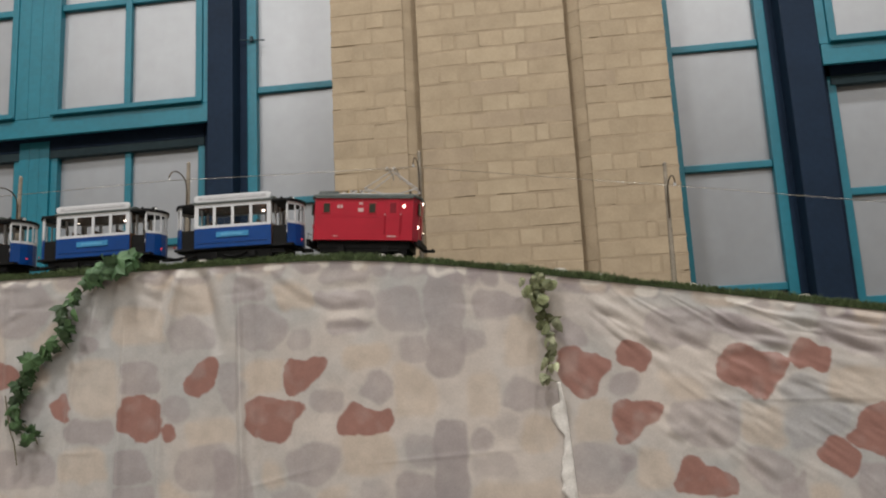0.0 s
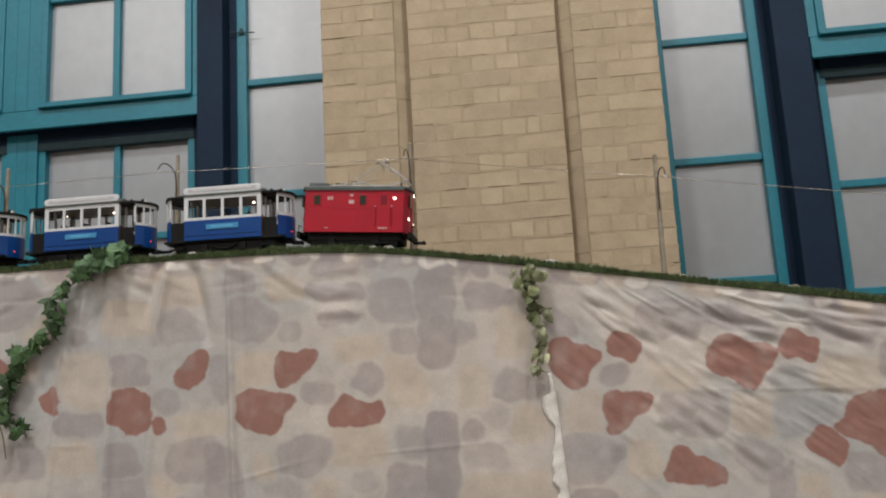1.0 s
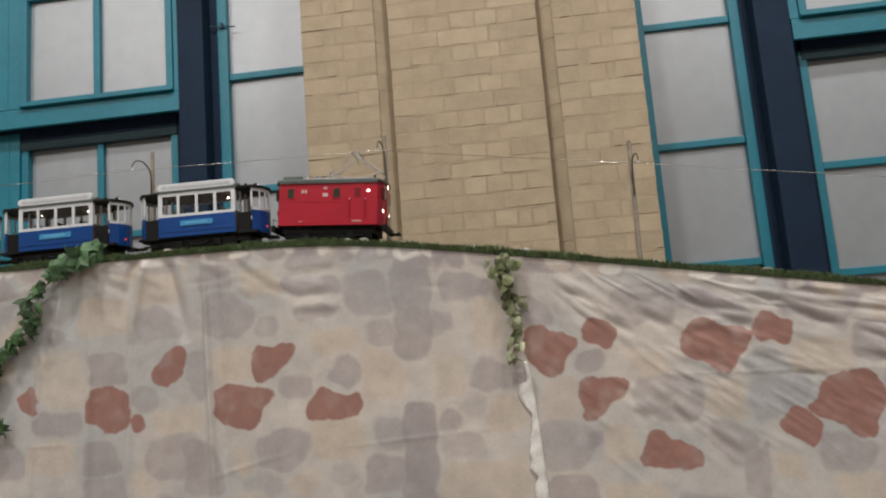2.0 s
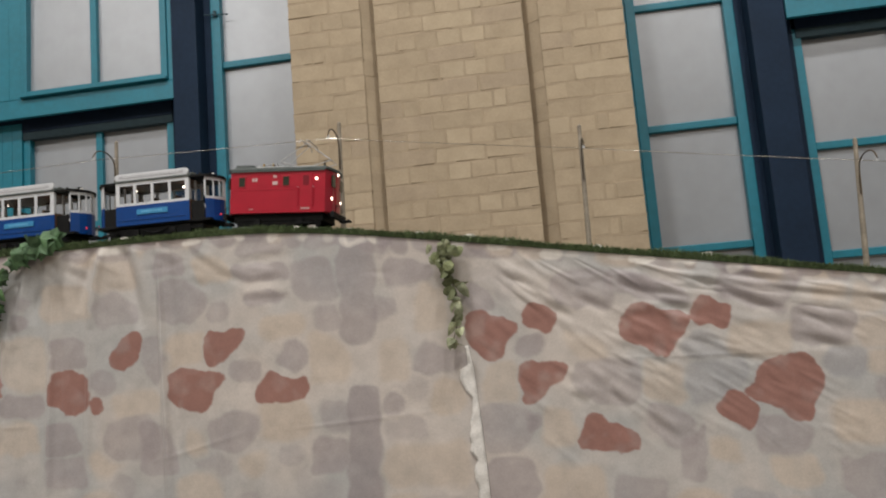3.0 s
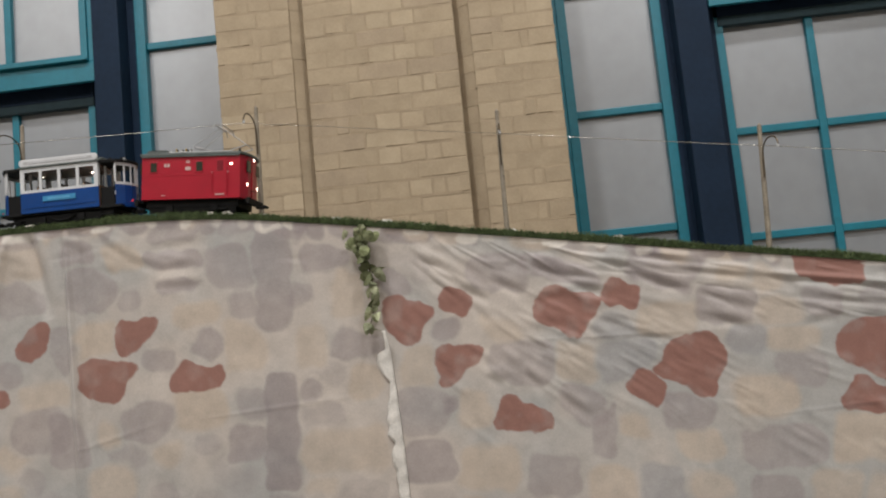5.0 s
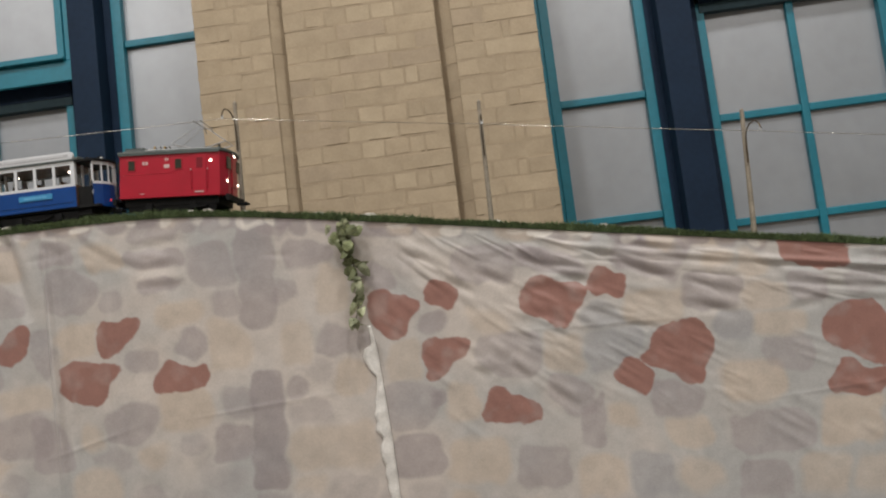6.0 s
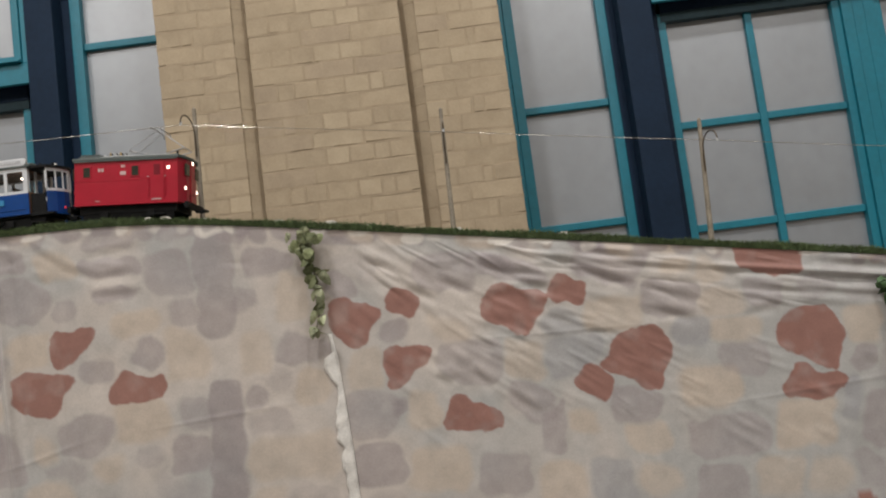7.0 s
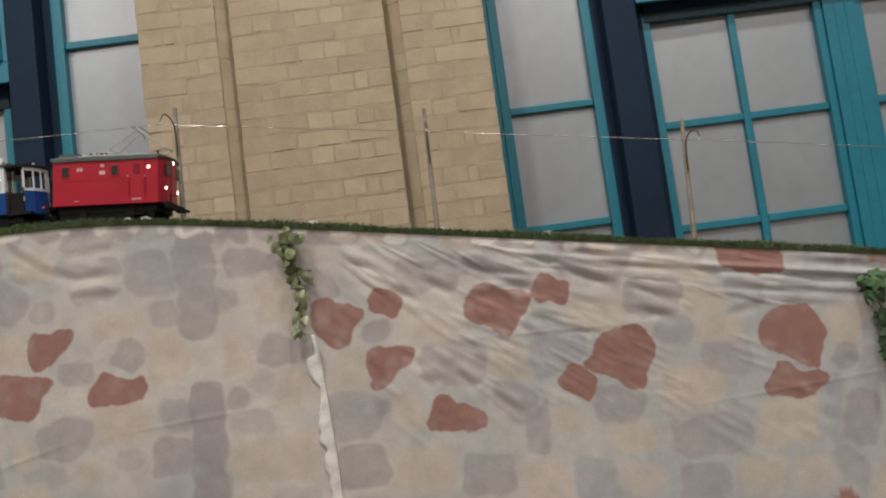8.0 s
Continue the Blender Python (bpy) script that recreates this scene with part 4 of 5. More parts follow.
# grass mat along the crest
outline = [(x, crest(x) - 0.003) for x in STEPS] + [(x, crest(x) + 0.006) for x in reversed(STEPS)]
tagged(link_mesh("grass_mat", prism(outline, "y", FRONT - 0.020, BACK + 0.01), MAT), "dark green artificial grass mat along the track edge", "grass mat")
chance = random.Random(11)
verts, faces = [], []
for k in range(30000):
    x = chance.uniform(-1.7, 1.8)
    edge = chance.random() < 0.62
    y = FRONT - 0.020 if edge else chance.uniform(FRONT - 0.021, FRONT + 0.03)
    z = crest(x) + (chance.uniform(-0.003, 0.008) if edge else 0.005)
    tall = chance.uniform(0.004, 0.010) * (1.0 + 0.25 * math.sin(13 * x) + 0.2 * math.sin(37 * x))
    lean, turn = chance.gauss(0, 0.5), chance.uniform(0, 3.14)
    w = chance.uniform(0.0009, 0.0016)
    dy = -chance.uniform(0.0, 0.005) if edge else chance.gauss(0, 0.003)
    i = len(verts)
    cx, cy = w * math.cos(turn), w * math.sin(turn)
    verts += [(x - cx, y - cy, z), (x + cx, y + cy, z), (x + lean * tall, y + dy, z + tall)]
    faces.append((i, i + 1, i + 2))
me = bpy.data.meshes.new("grass_blades")
me.from_pydata(verts, [], faces)
me.materials.append(BLADE)
tagged(new("grass_blades", me), "short dark green artificial grass fibres", "grass", kind="stuff")

# track
track = empty("track", "garden railway track of dull rails on dark sleepers", "track", pose(0, TRACK_Y, 0))
for s in (-1, 1):
    low = [(x, crest(x) + 0.006) for x in STEPS]
    high = [(x, crest(x) + RAIL) for x in reversed(STEPS)]
    part("rail", prism(low + high, "y", s * 0.0225 - 0.0015, s * 0.0225 + 0.0015), STEEL, track)
sleeper_me = None
for k in range(72):
    x = -1.75 + 0.0498 * k
    if sleeper_me is None:
        ob = part("sleeper", box(-0.008, 0.008, -0.04, 0.04, 0.001, 0.007, bevel=0.001), SLEEPER, track)
        sleeper_me = ob.data
    else:
        ob = new("sleeper", sleeper_me)
        ob.parent = track
    ob.matrix_basis = pose(x, 0, crest(x), 0, -math.degrees(math.atan(grade(x))), 0)

# pale ballast stones lying on the mat
for k, x in enumerate((-1.02, -0.845, -0.67, -0.43, -0.255, -0.22, -0.135, 0.02, 0.13, 0.215, 0.40, 0.62)):
    bm = ball((0, 0, 0), 0.007 + 0.002 * (k % 3), 8, (1.5, 0.9, 0.7))
    for v in bm.verts:
        v.co += 0.0015 * Vector((math.sin(3.1 * k + 900 * v.co.x), math.sin(2.3 * k + 700 * v.co.z), math.sin(k + 800 * v.co.y)))
    ob = tagged(link_mesh("pebble", bm, STONE), "small pale pebble lying on the grass mat", "pebble", "pebbles by the track")
    ob.location = (x, FRONT + 0.012, crest(x) + 0.0105)

# overhead line: poles with swan-neck brackets and a contact wire
POLES = (-1.744, -1.238, -0.778, -0.186, 0.393, 0.980, 1.565)
POLE_Y = 2.100


def line_height(x):
    """The wire's height over the ground at a pole."""
    return 0.227 + 0.010 * x


def pole(x):
    tall = 0.308 if x > 0.2 else 0.288
    hold = line_height(x)
    ob = empty("catenary_pole", "thin weathered wooden line pole with a bronze swan-neck bracket", "line pole", pose(x, POLE_Y, crest(x) + 0.006, 0, 3.0 if x > 0.9 else 1.0, 0), "line poles along the track")
    part("post", rod((0, 0, -0.006), (0, 0, tall), 0.0064, 0.0046, 10), POLE, ob)
    part("cap", rod((0, 0, tall), (0, 0, tall + 0.006), 0.0052, 0.001, 10), POLE, ob)
    neck = [(0, -0.0065, hold - 0.042), (0, -0.0075, hold - 0.005)]
    neck += [(0, -0.053 + 0.044 * math.cos(a), hold + 0.006 + 0.026 * math.sin(a)) for a in (math.radians(5 + 17 * i) for i in range(10))]
    neck += [(0, -0.1005, hold + 0.006), (0, -0.0970, hold + 0.004)]
    part("bracket", tube(neck, 0.0016), BRONZE, ob, "curved dark bronze bracket")
    part("bracket_foot", rod((0, -0.0062, hold - 0.052), (0, -0.0062, hold - 0.010), 0.0020, seg=8), BRONZE, ob)
    part("insulator", rod((0, -0.0970, hold), (0, -0.0970, hold + 0.008), 0.0026, seg=8), WHITE, ob)
    return ob


for x in POLES:
    pole(x)
run = [(x + (0.012 if x > 0.9 else 0.004), TRACK_Y, crest(x) + 0.006 + line_height(x)) for x in POLES]
points = []
for p, q in zip(run, run[1:]):
    for k in range(8):
        u = k / 8
        points.append((p[0] + u * (q[0] - p[0]), TRACK_Y, p[2] + u * (q[2] - p[2]) - 0.001 * math.sin(math.pi * u)))
tagged(link_mesh("contact_wire", tube(points + [run[-1]], 0.00075, 6), WIRE, True), "thin bright overhead wire held by the pole brackets", "overhead wire")

# ---- train ----


def on_rail(x):
    return pose(x, TRACK_Y, crest(x) + RAIL, 0, -math.degrees(math.atan(grade(x))), 0)


def wheel(parent, x, r=0.0155):
    for s in (-1, 1):
        w = part("wheel", rod((x, s * 0.0205, r), (x, s * 0.0255, r), r, seg=20), BLACK, parent)
        part("tread", rod((x, s * 0.0185, r), (x, s * 0.0205, r), r + 0.002, seg=20), STEEL, w)
    part("axle", rod((x, -0.0205, r), (x, 0.0205, r), 0.003), STEEL, parent)


def coupler(parent, x, way):
    bm = box(min(x, x + way * 0.022), max(x, x + way * 0.022), -0.005, 0.005, 0.016, 0.022, bevel=0.001)
    bm = rod((x + way * 0.022, -0.011, 0.020), (x + way * 0.022, 0.011, 0.020), 0.0032, bm=bm)
    part("coupler", bm, BLACK, parent)


def bars(parent, x0, x1, y, z, tall, count, material, name="lettering"):
    """Unreadable writing as small plain bars."""
    step = (x1 - x0) / count
    bm = None
    for k in range(count):
        bm = box(x0 + k * step, x0 + (k + 0.72) * step, y - 0.0004, y + 0.0004, z - tall / 2, z + tall / 2, bm=bm)
    part(name, bm, material, parent)


def locomotive(x):
    ob = empty("model_locomotive", "red model electric locomotive with lit headlamps on the track", "model locomotive", on_rail(x))
    L, W, B, T = 0.111, 0.056, 0.034, 0.131
    body = bmesh.new()
    # body with bowed cab ends
    plan = [(-L, -W), (L, -W), (L + 0.010, -W * 0.55), (L + 0.012, 0), (L + 0.010, W * 0.55), (L, W), (-L, W), (-L - 0.010, W * 0.55), (-L - 0.012, 0), (-L - 0.010, -W * 0.55)]
    part("body", prism(plan, "z", B, T, 0.0012), RED, ob)
    part("waist_strip", box(-L + 0.002, 0.040, -W - 0.0005, -W, 0.086, 0.0868), RED, ob)
    part("sill_strip", box(-L, L, -W - 0.0016, -W, B, B + 0.004), RED, ob)
    roof = [(a * 1.035, b * 1.05) for a, b in plan]
    part("roof", prism(roof, "z", T, T + 0.006, 0.002), ROOF, ob, "dark grey roof")
    part("roof_deck", prism([(a * 0.97, b * 0.86) for a, b in plan], "z", T + 0.006, T + 0.010, 0.002), ROOF, ob)
    part("gutter", box(-L, L, -W - 0.0035, -W - 0.0005, T - 0.003, T, bevel=0.0006), ROOF, ob)
    part("resistor_box", box(-0.112, -0.066, -0.03, 0.03, T + 0.010, T + 0.019, bevel=0.002), ROOF, ob, "grey ribbed roof box")
    for k in range(6):
        part("rib", box(-0.110 + 0.0075 * k, -0.107 + 0.0075 * k, -0.031, 0.031, T + 0.019, T + 0.0205), ROOF, ob)
    for xi in (-0.046, -0.034, -0.022, -0.014):
        for s in (-1, 1):
            part("insulator", rod((xi, s * 0.022, T + 0.009), (xi, s * 0.022, T + 0.022), 0.0035, 0.0022, 8), BLACK, ob)
    for k, xi in enumerate((-0.052, -0.040, -0.028, -0.018, -0.008)):
        part("fuse_holder", rod((xi, -0.040, T + 0.008), (xi, -0.040, T + (0.020 if k % 2 else 0.016)), 0.0022, 0.0016, 8), BRASS if k % 2 else ALU, ob)
    part("conduit", tube([(-0.060, -0.046, T + 0.009), (-0.030, -0.046, T + 0.011), (0.02, -0.046, T + 0.009), (0.09, -0.046, T + 0.009)], 0.0014), ALU, ob)
    part("roof_horn", rod((0.098, -0.02, T + 0.008), (0.098, -0.02, T + 0.022), 0.003, 0.0022, 10), BLACK, ob)
    part("roof_bar", rod((-0.048, -0.022, T + 0.022), (0.01, -0.022, T + 0.022), 0.0012, seg=6), ALU, ob)
    # pantograph
    pan = part("pantograph", box(0.024, 0.078, -0.026, 0.026, T + 0.012, T + 0.0155, bevel=0.001), PANTO, ob, "thin grey metal diamond pantograph")
    base, mid, head = T + 0.016, T + 0.028, T + 0.073
    for s in (-1, 1):
        for a, k in ((0.036, -0.008), (0.070, 0.114)):
            part("arm", rod((a, s * 0.02, base), (k, s * 0.024, mid), 0.0013, seg=6), PANTO, pan)
            part("arm", rod((k, s * 0.024, mid), (0.053, s * 0.012, head), 0.0010, seg=6), PANTO, pan)
        part("spring", rod((0.036, s * 0.012, base + 0.002), (0.070, s * 0.012, base + 0.002), 0.0014, seg=6), PANTO, pan)
    for k in (-0.008, 0.114):
        part("cross_bar", rod((k, -0.024, mid), (k, 0.024, mid), 0.0008, seg=6), PANTO, pan)
    for dx in (-0.008, 0.008):
        part("shoe", tube([(0.053 + dx, y, head + (0.001 if abs(y) < 0.04 else -0.009)) for y in (-0.046, -0.036, 0.036, 0.046)], 0.0011), PANTO, pan)
    # side windows with frames
    for s in (-1, 1):
        y = s * W
        for wx in (-0.084, 0.020):
            f = part("side_window", box(wx - 0.0095, wx + 0.0095, y - 0.0012, y + 0.0012, 0.093, 0.119, bevel=0.0008), RED, ob)
            part("pane", box(wx - 0.0072, wx + 0.0072, y - 0.0016, y + 0.0016, 0.0955, 0.1165, bevel=0.0005), DARKGLASS, f)
        y = s * (W + 0.0006)
        bars(ob, -0.060, -0.046, y, 0.110, 0.0075, 2, LETTER)
        bars(ob, -0.010, -0.001, y, 0.117, 0.006, 2, LETTER)
        part("badge", box(-0.012, 0.0, y - 0.0005, y + 0.0005, 0.098, 0.106), LETTER, ob, "pale grey badge")
        bars(ob, 0.056, 0.077, s * (W + 0.0022), 0.0425, 0.0034, 6, LETTER)
        bars(ob, -0.066, -0.056, y, 0.043, 0.0022, 4, LETTER)
        # cab door with rails and window
        door = part("door", box(0.052, 0.082, y - 0.0008, y + 0.0008, 0.037, 0.126, bevel=0.0005), RED, ob)
        # the reflection of the red cab is painted as the pane's own colour
        part("door_pane", box(0.060, 0.074, y - 0.0012, y + 0.0012, 0.095, 0.118, bevel=0.0005), RED_REFLECTION, door, "glass pane coloured red for the reflection of the red cab")
        for hx in (0.049, 0.085):
            rail = part("handrail", tube([(hx, y, 0.05), (hx, y + s * 0.003, 0.053), (hx, y + s * 0.003, 0.090), (hx, y, 0.093)], 0.0008), RED, ob)
            part("knob", ball((hx, y + s * 0.003, 0.0915), 0.0014, 8), SILVER, rail)
        part("step", box(0.056, 0.08, s * (W - 0.006) - 0.006, s * (W - 0.006) + 0.006, 0.010, 0.013), BLACK, ob)
    part("cab_lamp", ball((0.0915, -W - 0.001, 0.110), 0.0030, 10, (1, 0.4, 1)), LAMP_ON, ob, "bright lamp glowing at the cab side")
    # ends
    for s in (-1, 1):
        e = s * (L + 0.011)
        for wy in (-0.028, 0.028):
            part("end_window", box(e - 0.002, e + 0.002, wy - 0.011, wy + 0.011, 0.094, 0.120, bevel=0.0006), DARKGLASS, ob)
        part("end_door", box(e - 0.0015, e + 0.0025, -0.012, 0.012, 0.036, 0.126, bevel=0.0006), RED, ob)
        for lx, lz in ((-0.034, 0.067), (0.034, 0.067), (0.0, 0.127)):
            back = 0.006 if lx else 0.002
            rim = part("headlamp", rod((e - s * 0.012, lx, lz), (e + s * (0.004 - back), lx, lz), 0.0062, seg=14), RED, ob)
            part("bulb", ball((e + s * (0.004 - back), lx, lz), 0.0036, 10, (0.5, 1, 1)), LAMP_ON if s > 0 else REAR_LAMP, rim)
        part("buffer_beam", box(min(e, e + s * 0.008), max(e, e + s * 0.008), -0.05, 0.05, 0.022, 0.036, bevel=0.001), BLACK, ob)
        part("platform", box(min(e - s * 0.01, e + s * 0.009), max(e - s * 0.01, e + s * 0.009), -0.04, 0.04, 0.030, 0.034, bevel=0.001), BLACK, ob)
        part("end_rail", tube([(e + s * 0.008, -0.036, 0.034), (e + s * 0.008, -0.036, 0.052), (e + s * 0.008, -0.012, 0.052)], 0.0009), BLACK, ob)
        coupler(ob, e + s * 0.008, s)
    part("underframe", box(-0.105, 0.105, -0.046, 0.046, 0.016, 0.036, bevel=0.002), BLACK, ob)
    for s in (-1, 1):
        part("side_frame", box(-0.098, 0.098, s * 0.042 - 0.003, s * 0.042 + 0.003, 0.004, 0.026, bevel=0.001), BLACK, ob)
        for ax in (-0.05, 0.05):
            part("axle_box", box(ax - 0.008, ax + 0.008, s * 0.047 - 0.003, s * 0.047 + 0.003, 0.008, 0.022, bevel=0.001), BLACK, ob)
    for ax in (-0.05, 0.05):
        wheel(ob, ax)
    return ob


def tram(x):
    ob = empty("model_tramcar", "blue and cream model tram trailer with white clerestory roof", "model tramcar", on_rail(x), "tram trailers behind the locomotive")
    S, W, E = 0.0905, 0.052, 0.152
    # saloon
    for s in (-1, 1):
        y0, y1 = sorted((s * W, s * (W - 0.003)))
        side = part("side_panel", box(-S, S, y0, y1, 0.032, 0.078, bevel=0.0008), BLUE, ob, "blue lower side panel")
        part("beading", box(-S + 0.008, S - 0.008, s * (W + 0.0006) - 0.0006, s * (W + 0.0006) + 0.0006, 0.043, 0.0445), BLUE, side)
        board = part("name_board", box(-0.038, 0.038, s * (W + 0.001) - 0.001, s * (W + 0.001) + 0.001, 0.0555, 0.0675, bevel=0.0004), SKY, side, "light blue name board")
        bars(board, -0.026, 0.026, s * (W + 0.0022), 0.0615, 0.0045, 9, PALE_SKY)
        bm = box(-S, S, y0, y1, 0.078, 0.084)
        bm = box(-S, S, y0, y1, 0.126, 0.134, bm=bm)
        for k in range(5):
            px = -S + 0.004 + k * (2 * S - 0.008) / 4
            hw = 0.0055 if k in (0, 4) else 0.0032
            bm = box(max(-S, px - hw), min(S, px + hw), y0, y1, 0.084, 0.126, bm=bm)
        part("window_frame", bm, WHITE, ob, "cream white window frame")
        part("saloon_glass", box(-S + 0.003, S - 0.003, s * (W - 0.0022) - 0.0004, s * (W - 0.0022) + 0.0004, 0.083, 0.127), CLEAR, ob)
    for s in (-1, 1):
        e0, e1 = sorted((s * S, s * (S - 0.003)))
        part("bulkhead", box(e0, e1, -W + 0.003, W - 0.003, 0.032, 0.082), WOOD, ob)
        for py in (-0.046, -0.016, 0.016, 0.046):
            part("bulkhead_post", box(e0, e1, py - 0.003, py + 0.003, 0.082, 0.134), WHITE, ob)
    part("floor_pan", box(-E + 0.012, E - 0.012, -W + 0.004, W - 0.004, 0.028, 0.034, bevel=0.001), BLACK, ob)
    for k in (-0.055, 0.0, 0.055):
        part("seat", box(k - 0.012, k + 0.012, -0.044, 0.044, 0.034, 0.062, bevel=0.003), WOOD, ob)
        part("seat_back", box(k - 0.002, k + 0.002, -0.044, 0.044, 0.062, 0.094, bevel=0.002), WOOD, ob)
    part("ceiling_lamp", ball((0.062, -0.02, 0.118), 0.0022, 8, (1.5, 1, 1)), LAMP_ON, ob, "small lit lamp under the roof")
    part("ceiling_lamp", ball((-0.062, -0.01, 0.121), 0.0012, 8), LAMP_ON, ob, "small lit lamp under the roof")
    part("saloon_ceiling", box(-0.088, 0.088, -0.047, 0.047, 0.128, 0.1335), WOOD, ob, "dark brown ceiling")
    # platforms with bowed dashes
    for s in (-1, 1):
        def bow(f, inset=0.0):
            a = -1 + 2 * f
            return (s * (E - inset - 0.024 * a * a), a * (W - 0.006 - inset))

        for k in range(6):
            (xa, ya), (xb, yb) = bow(k / 6), bow((k + 1) / 6)
            (xc, yc), (xd, yd) = bow(k / 6, 0.003), bow((k + 1) / 6, 0.003)
            loop = [(xa, ya), (xb, yb), (xd, yd), (xc, yc)]
            part("dash_panel", prism(loop, "z", 0.030, 0.080), BLUE, ob)
            part("end_frame", prism(loop, "z", 0.080, 0.086), WHITE, ob)
            part("end_frame", prism(loop, "z", 0.124, 0.131), WHITE, ob)
        for k in range(7):
            xa, ya = bow(k / 6, 0.0015)
            part("end_post", rod((xa, ya, 0.086), (xa, ya, 0.124), 0.0026 if k in (0, 6) else 0.002, seg=8), WHITE, ob)
        for side in (-1, 1):
            gx0, gx1 = sorted((s * (S + 0.002), s * (E - 0.028)))
            part("platform_gate", box(gx0, gx1, side * (W - 0.008) - 0.001, side * (W - 0.008) + 0.001, 0.032, 0.076), BLACK, ob)
            part("step", box(gx0, gx1, side * (W - 0.004) - 0.006, side * (W - 0.004) + 0.006, 0.012, 0.015), BLACK, ob)
        canopy = [(s * (S - 0.004), -W), *[bow(k / 6, -0.003) for k in range(7)], (s * (S - 0.004), W)]
        part("canopy", prism(canopy, "z", 0.131, 0.137, 0.001), BLACK, ob, "black platform roof")
        lamp = part("roof_lamp", rod((s * 0.122, 0, 0.137), (s * 0.122, 0, 0.150), 0.005, seg=12), BLACK, ob)
        part("lens", rod((s * 0.126, 0, 0.1445), (s * 0.1285, 0, 0.1445), 0.0045, seg=12), SILVER, lamp)
        part("tail_lamp", ball((s * (E + 0.001), -0.022, 0.043), 0.0022, 8), TAIL_ON if s > 0 else RED, ob)
        coupler(ob, s * (E - 0.006), s)
    # roofs: dark lower roof, white rounded deck
    part("roof", box(-S - 0.004, S + 0.004, -W - 0.003, W + 0.003, 0.134, 0.1385, bevel=0.0015), ROOF, ob)
    arc = [(-0.040, 0.1385), (-0.040, 0.143), (-0.036, 0.1465), (-0.028, 0.149), (0.028, 0.149), (0.036, 0.1465), (0.040, 0.143), (0.040, 0.1385)]
    part("deck_roof", prism(arc, "x", -S - 0.001, S + 0.001, 0.003), ROOF, ob)
    # long white boards with rounded ends along both roof edges
    ends = [(S - 0.007 + 0.0082 * math.cos(a), 0.1462 + 0.0082 * math.sin(a)) for a in (math.radians(-90 + 22.5 * i) for i in range(9))]
    capsule = ends + [(-x, 2 * 0.1462 - z) for x, z in ends]
    for s in (-1, 1):
        board = part("roof_board", prism(capsule, "y", min(s * 0.0495, s * 0.0545), max(s * 0.0495, s * 0.0545), 0.0015), WHITE, ob, "long white roof board with rounded ends")
        part("board_panel", box(-0.080, 0.080, s * 0.0547 - 0.0004, s * 0.0547 + 0.0004, 0.1432, 0.1492), LETTER_GREY, board)
        bars(board, -0.070, 0.070, s * 0.0552, 0.1462, 0.0026, 24, WHITE)
        for bx in (-0.066, 0.060):
            part("board_bracket", box(bx - 0.002, bx + 0.002, min(s * 0.050, s * 0.0545), max(s * 0.050, s * 0.0545), 0.1345, 0.139), ROOF, board)
    for s in (-1, 1):
        for k, bx in enumerate((0.105, 0.113)):
            part("roof_vent", rod((s * bx, -0.022 + 0.02 * k, 0.136), (s * bx, -0.022 + 0.02 * k, 0.147), 0.0045, 0.003, 10), BLACK, ob)
    bars(ob, 0.1240, 0.1300, -0.0440, 0.062, 0.008, 2, LETTER_GREY)
    # running gear
    part("underframe", box(-0.118, 0.118, -0.040, 0.040, 0.016, 0.029, bevel=0.002), BLACK, ob)
    for s in (-1, 1):
        part("truck_frame", box(-0.088, 0.088, s * 0.040 - 0.002, s * 0.040 + 0.002, 0.006, 0.024, bevel=0.001), BLACK, ob)
        part("spring", tube([(-0.030, s * 0.0435, 0.020), (-0.015, s * 0.0435, 0.013), (0.0, s * 0.0435, 0.011), (0.015, s * 0.0435, 0.013), (0.030, s * 0.0435, 0.020)], 0.0022), BLACK, ob)
        part("life_guard", box(s * 0.105 - 0.012, s * 0.105 + 0.012, -0.036, 0.036, 0.004, 0.017, bevel=0.002), BLACK, ob)
        for ax in (-0.045, 0.045):
            part("axle_box", box(ax - 0.007, ax + 0.007, s * 0.044 - 0.003, s * 0.044 + 0.003, 0.008, 0.022, bevel=0.001), BLACK, ob)
    for ax in (-0.045, 0.045):
        wheel(ob, ax, 0.014)
    return ob


LOCO_X = -0.298
locomotive(LOCO_X)
first = tram(LOCO_X - 0.298)
for k in (1, 2):
    copy_thing(first, on_rail(LOCO_X - 0.298 - 0.338 * k))

# ---- ivy ----


def leaf_mesh(name, lobes, length, material):
    """One ivy leaf: lobed outline, cupped along its midrib."""
    bm = bmesh.new()
    rim = []
    for a, r in lobes:
        t = math.radians(a)
        x, y = r * math.sin(t) * length, r * math.cos(t) * length
        rim.append(bm.verts.new((x, y, -0.9 * (x * x) / length - 0.25 * y * y / length)))
    mid = bm.verts.new((0, 0.12 * length, 0.06 * length))
    for p, q in zip(rim, rim[1:] + rim[:1]):
        bm.faces.new((mid, p, q))
    me = bpy.data.meshes.new(name)
    bm.to_mesh(me)
    bm.free()
    me.materials.append(material)
    return me


OVAL = [(0, 1.0), (25, 0.90), (50, 0.72), (85, 0.52), (130, 0.36), (180, 0.22), (230, 0.36), (275, 0.52), (310, 0.72), (335, 0.90)]
IVY = [(0, 1.0), (14, 0.76), (30, 0.60), (54, 0.86), (78, 0.56), (108, 0.68), (146, 0.46), (180, 0.20), (214, 0.46), (252, 0.68), (282, 0.56), (306, 0.86), (330, 0.60), (346, 0.76)]
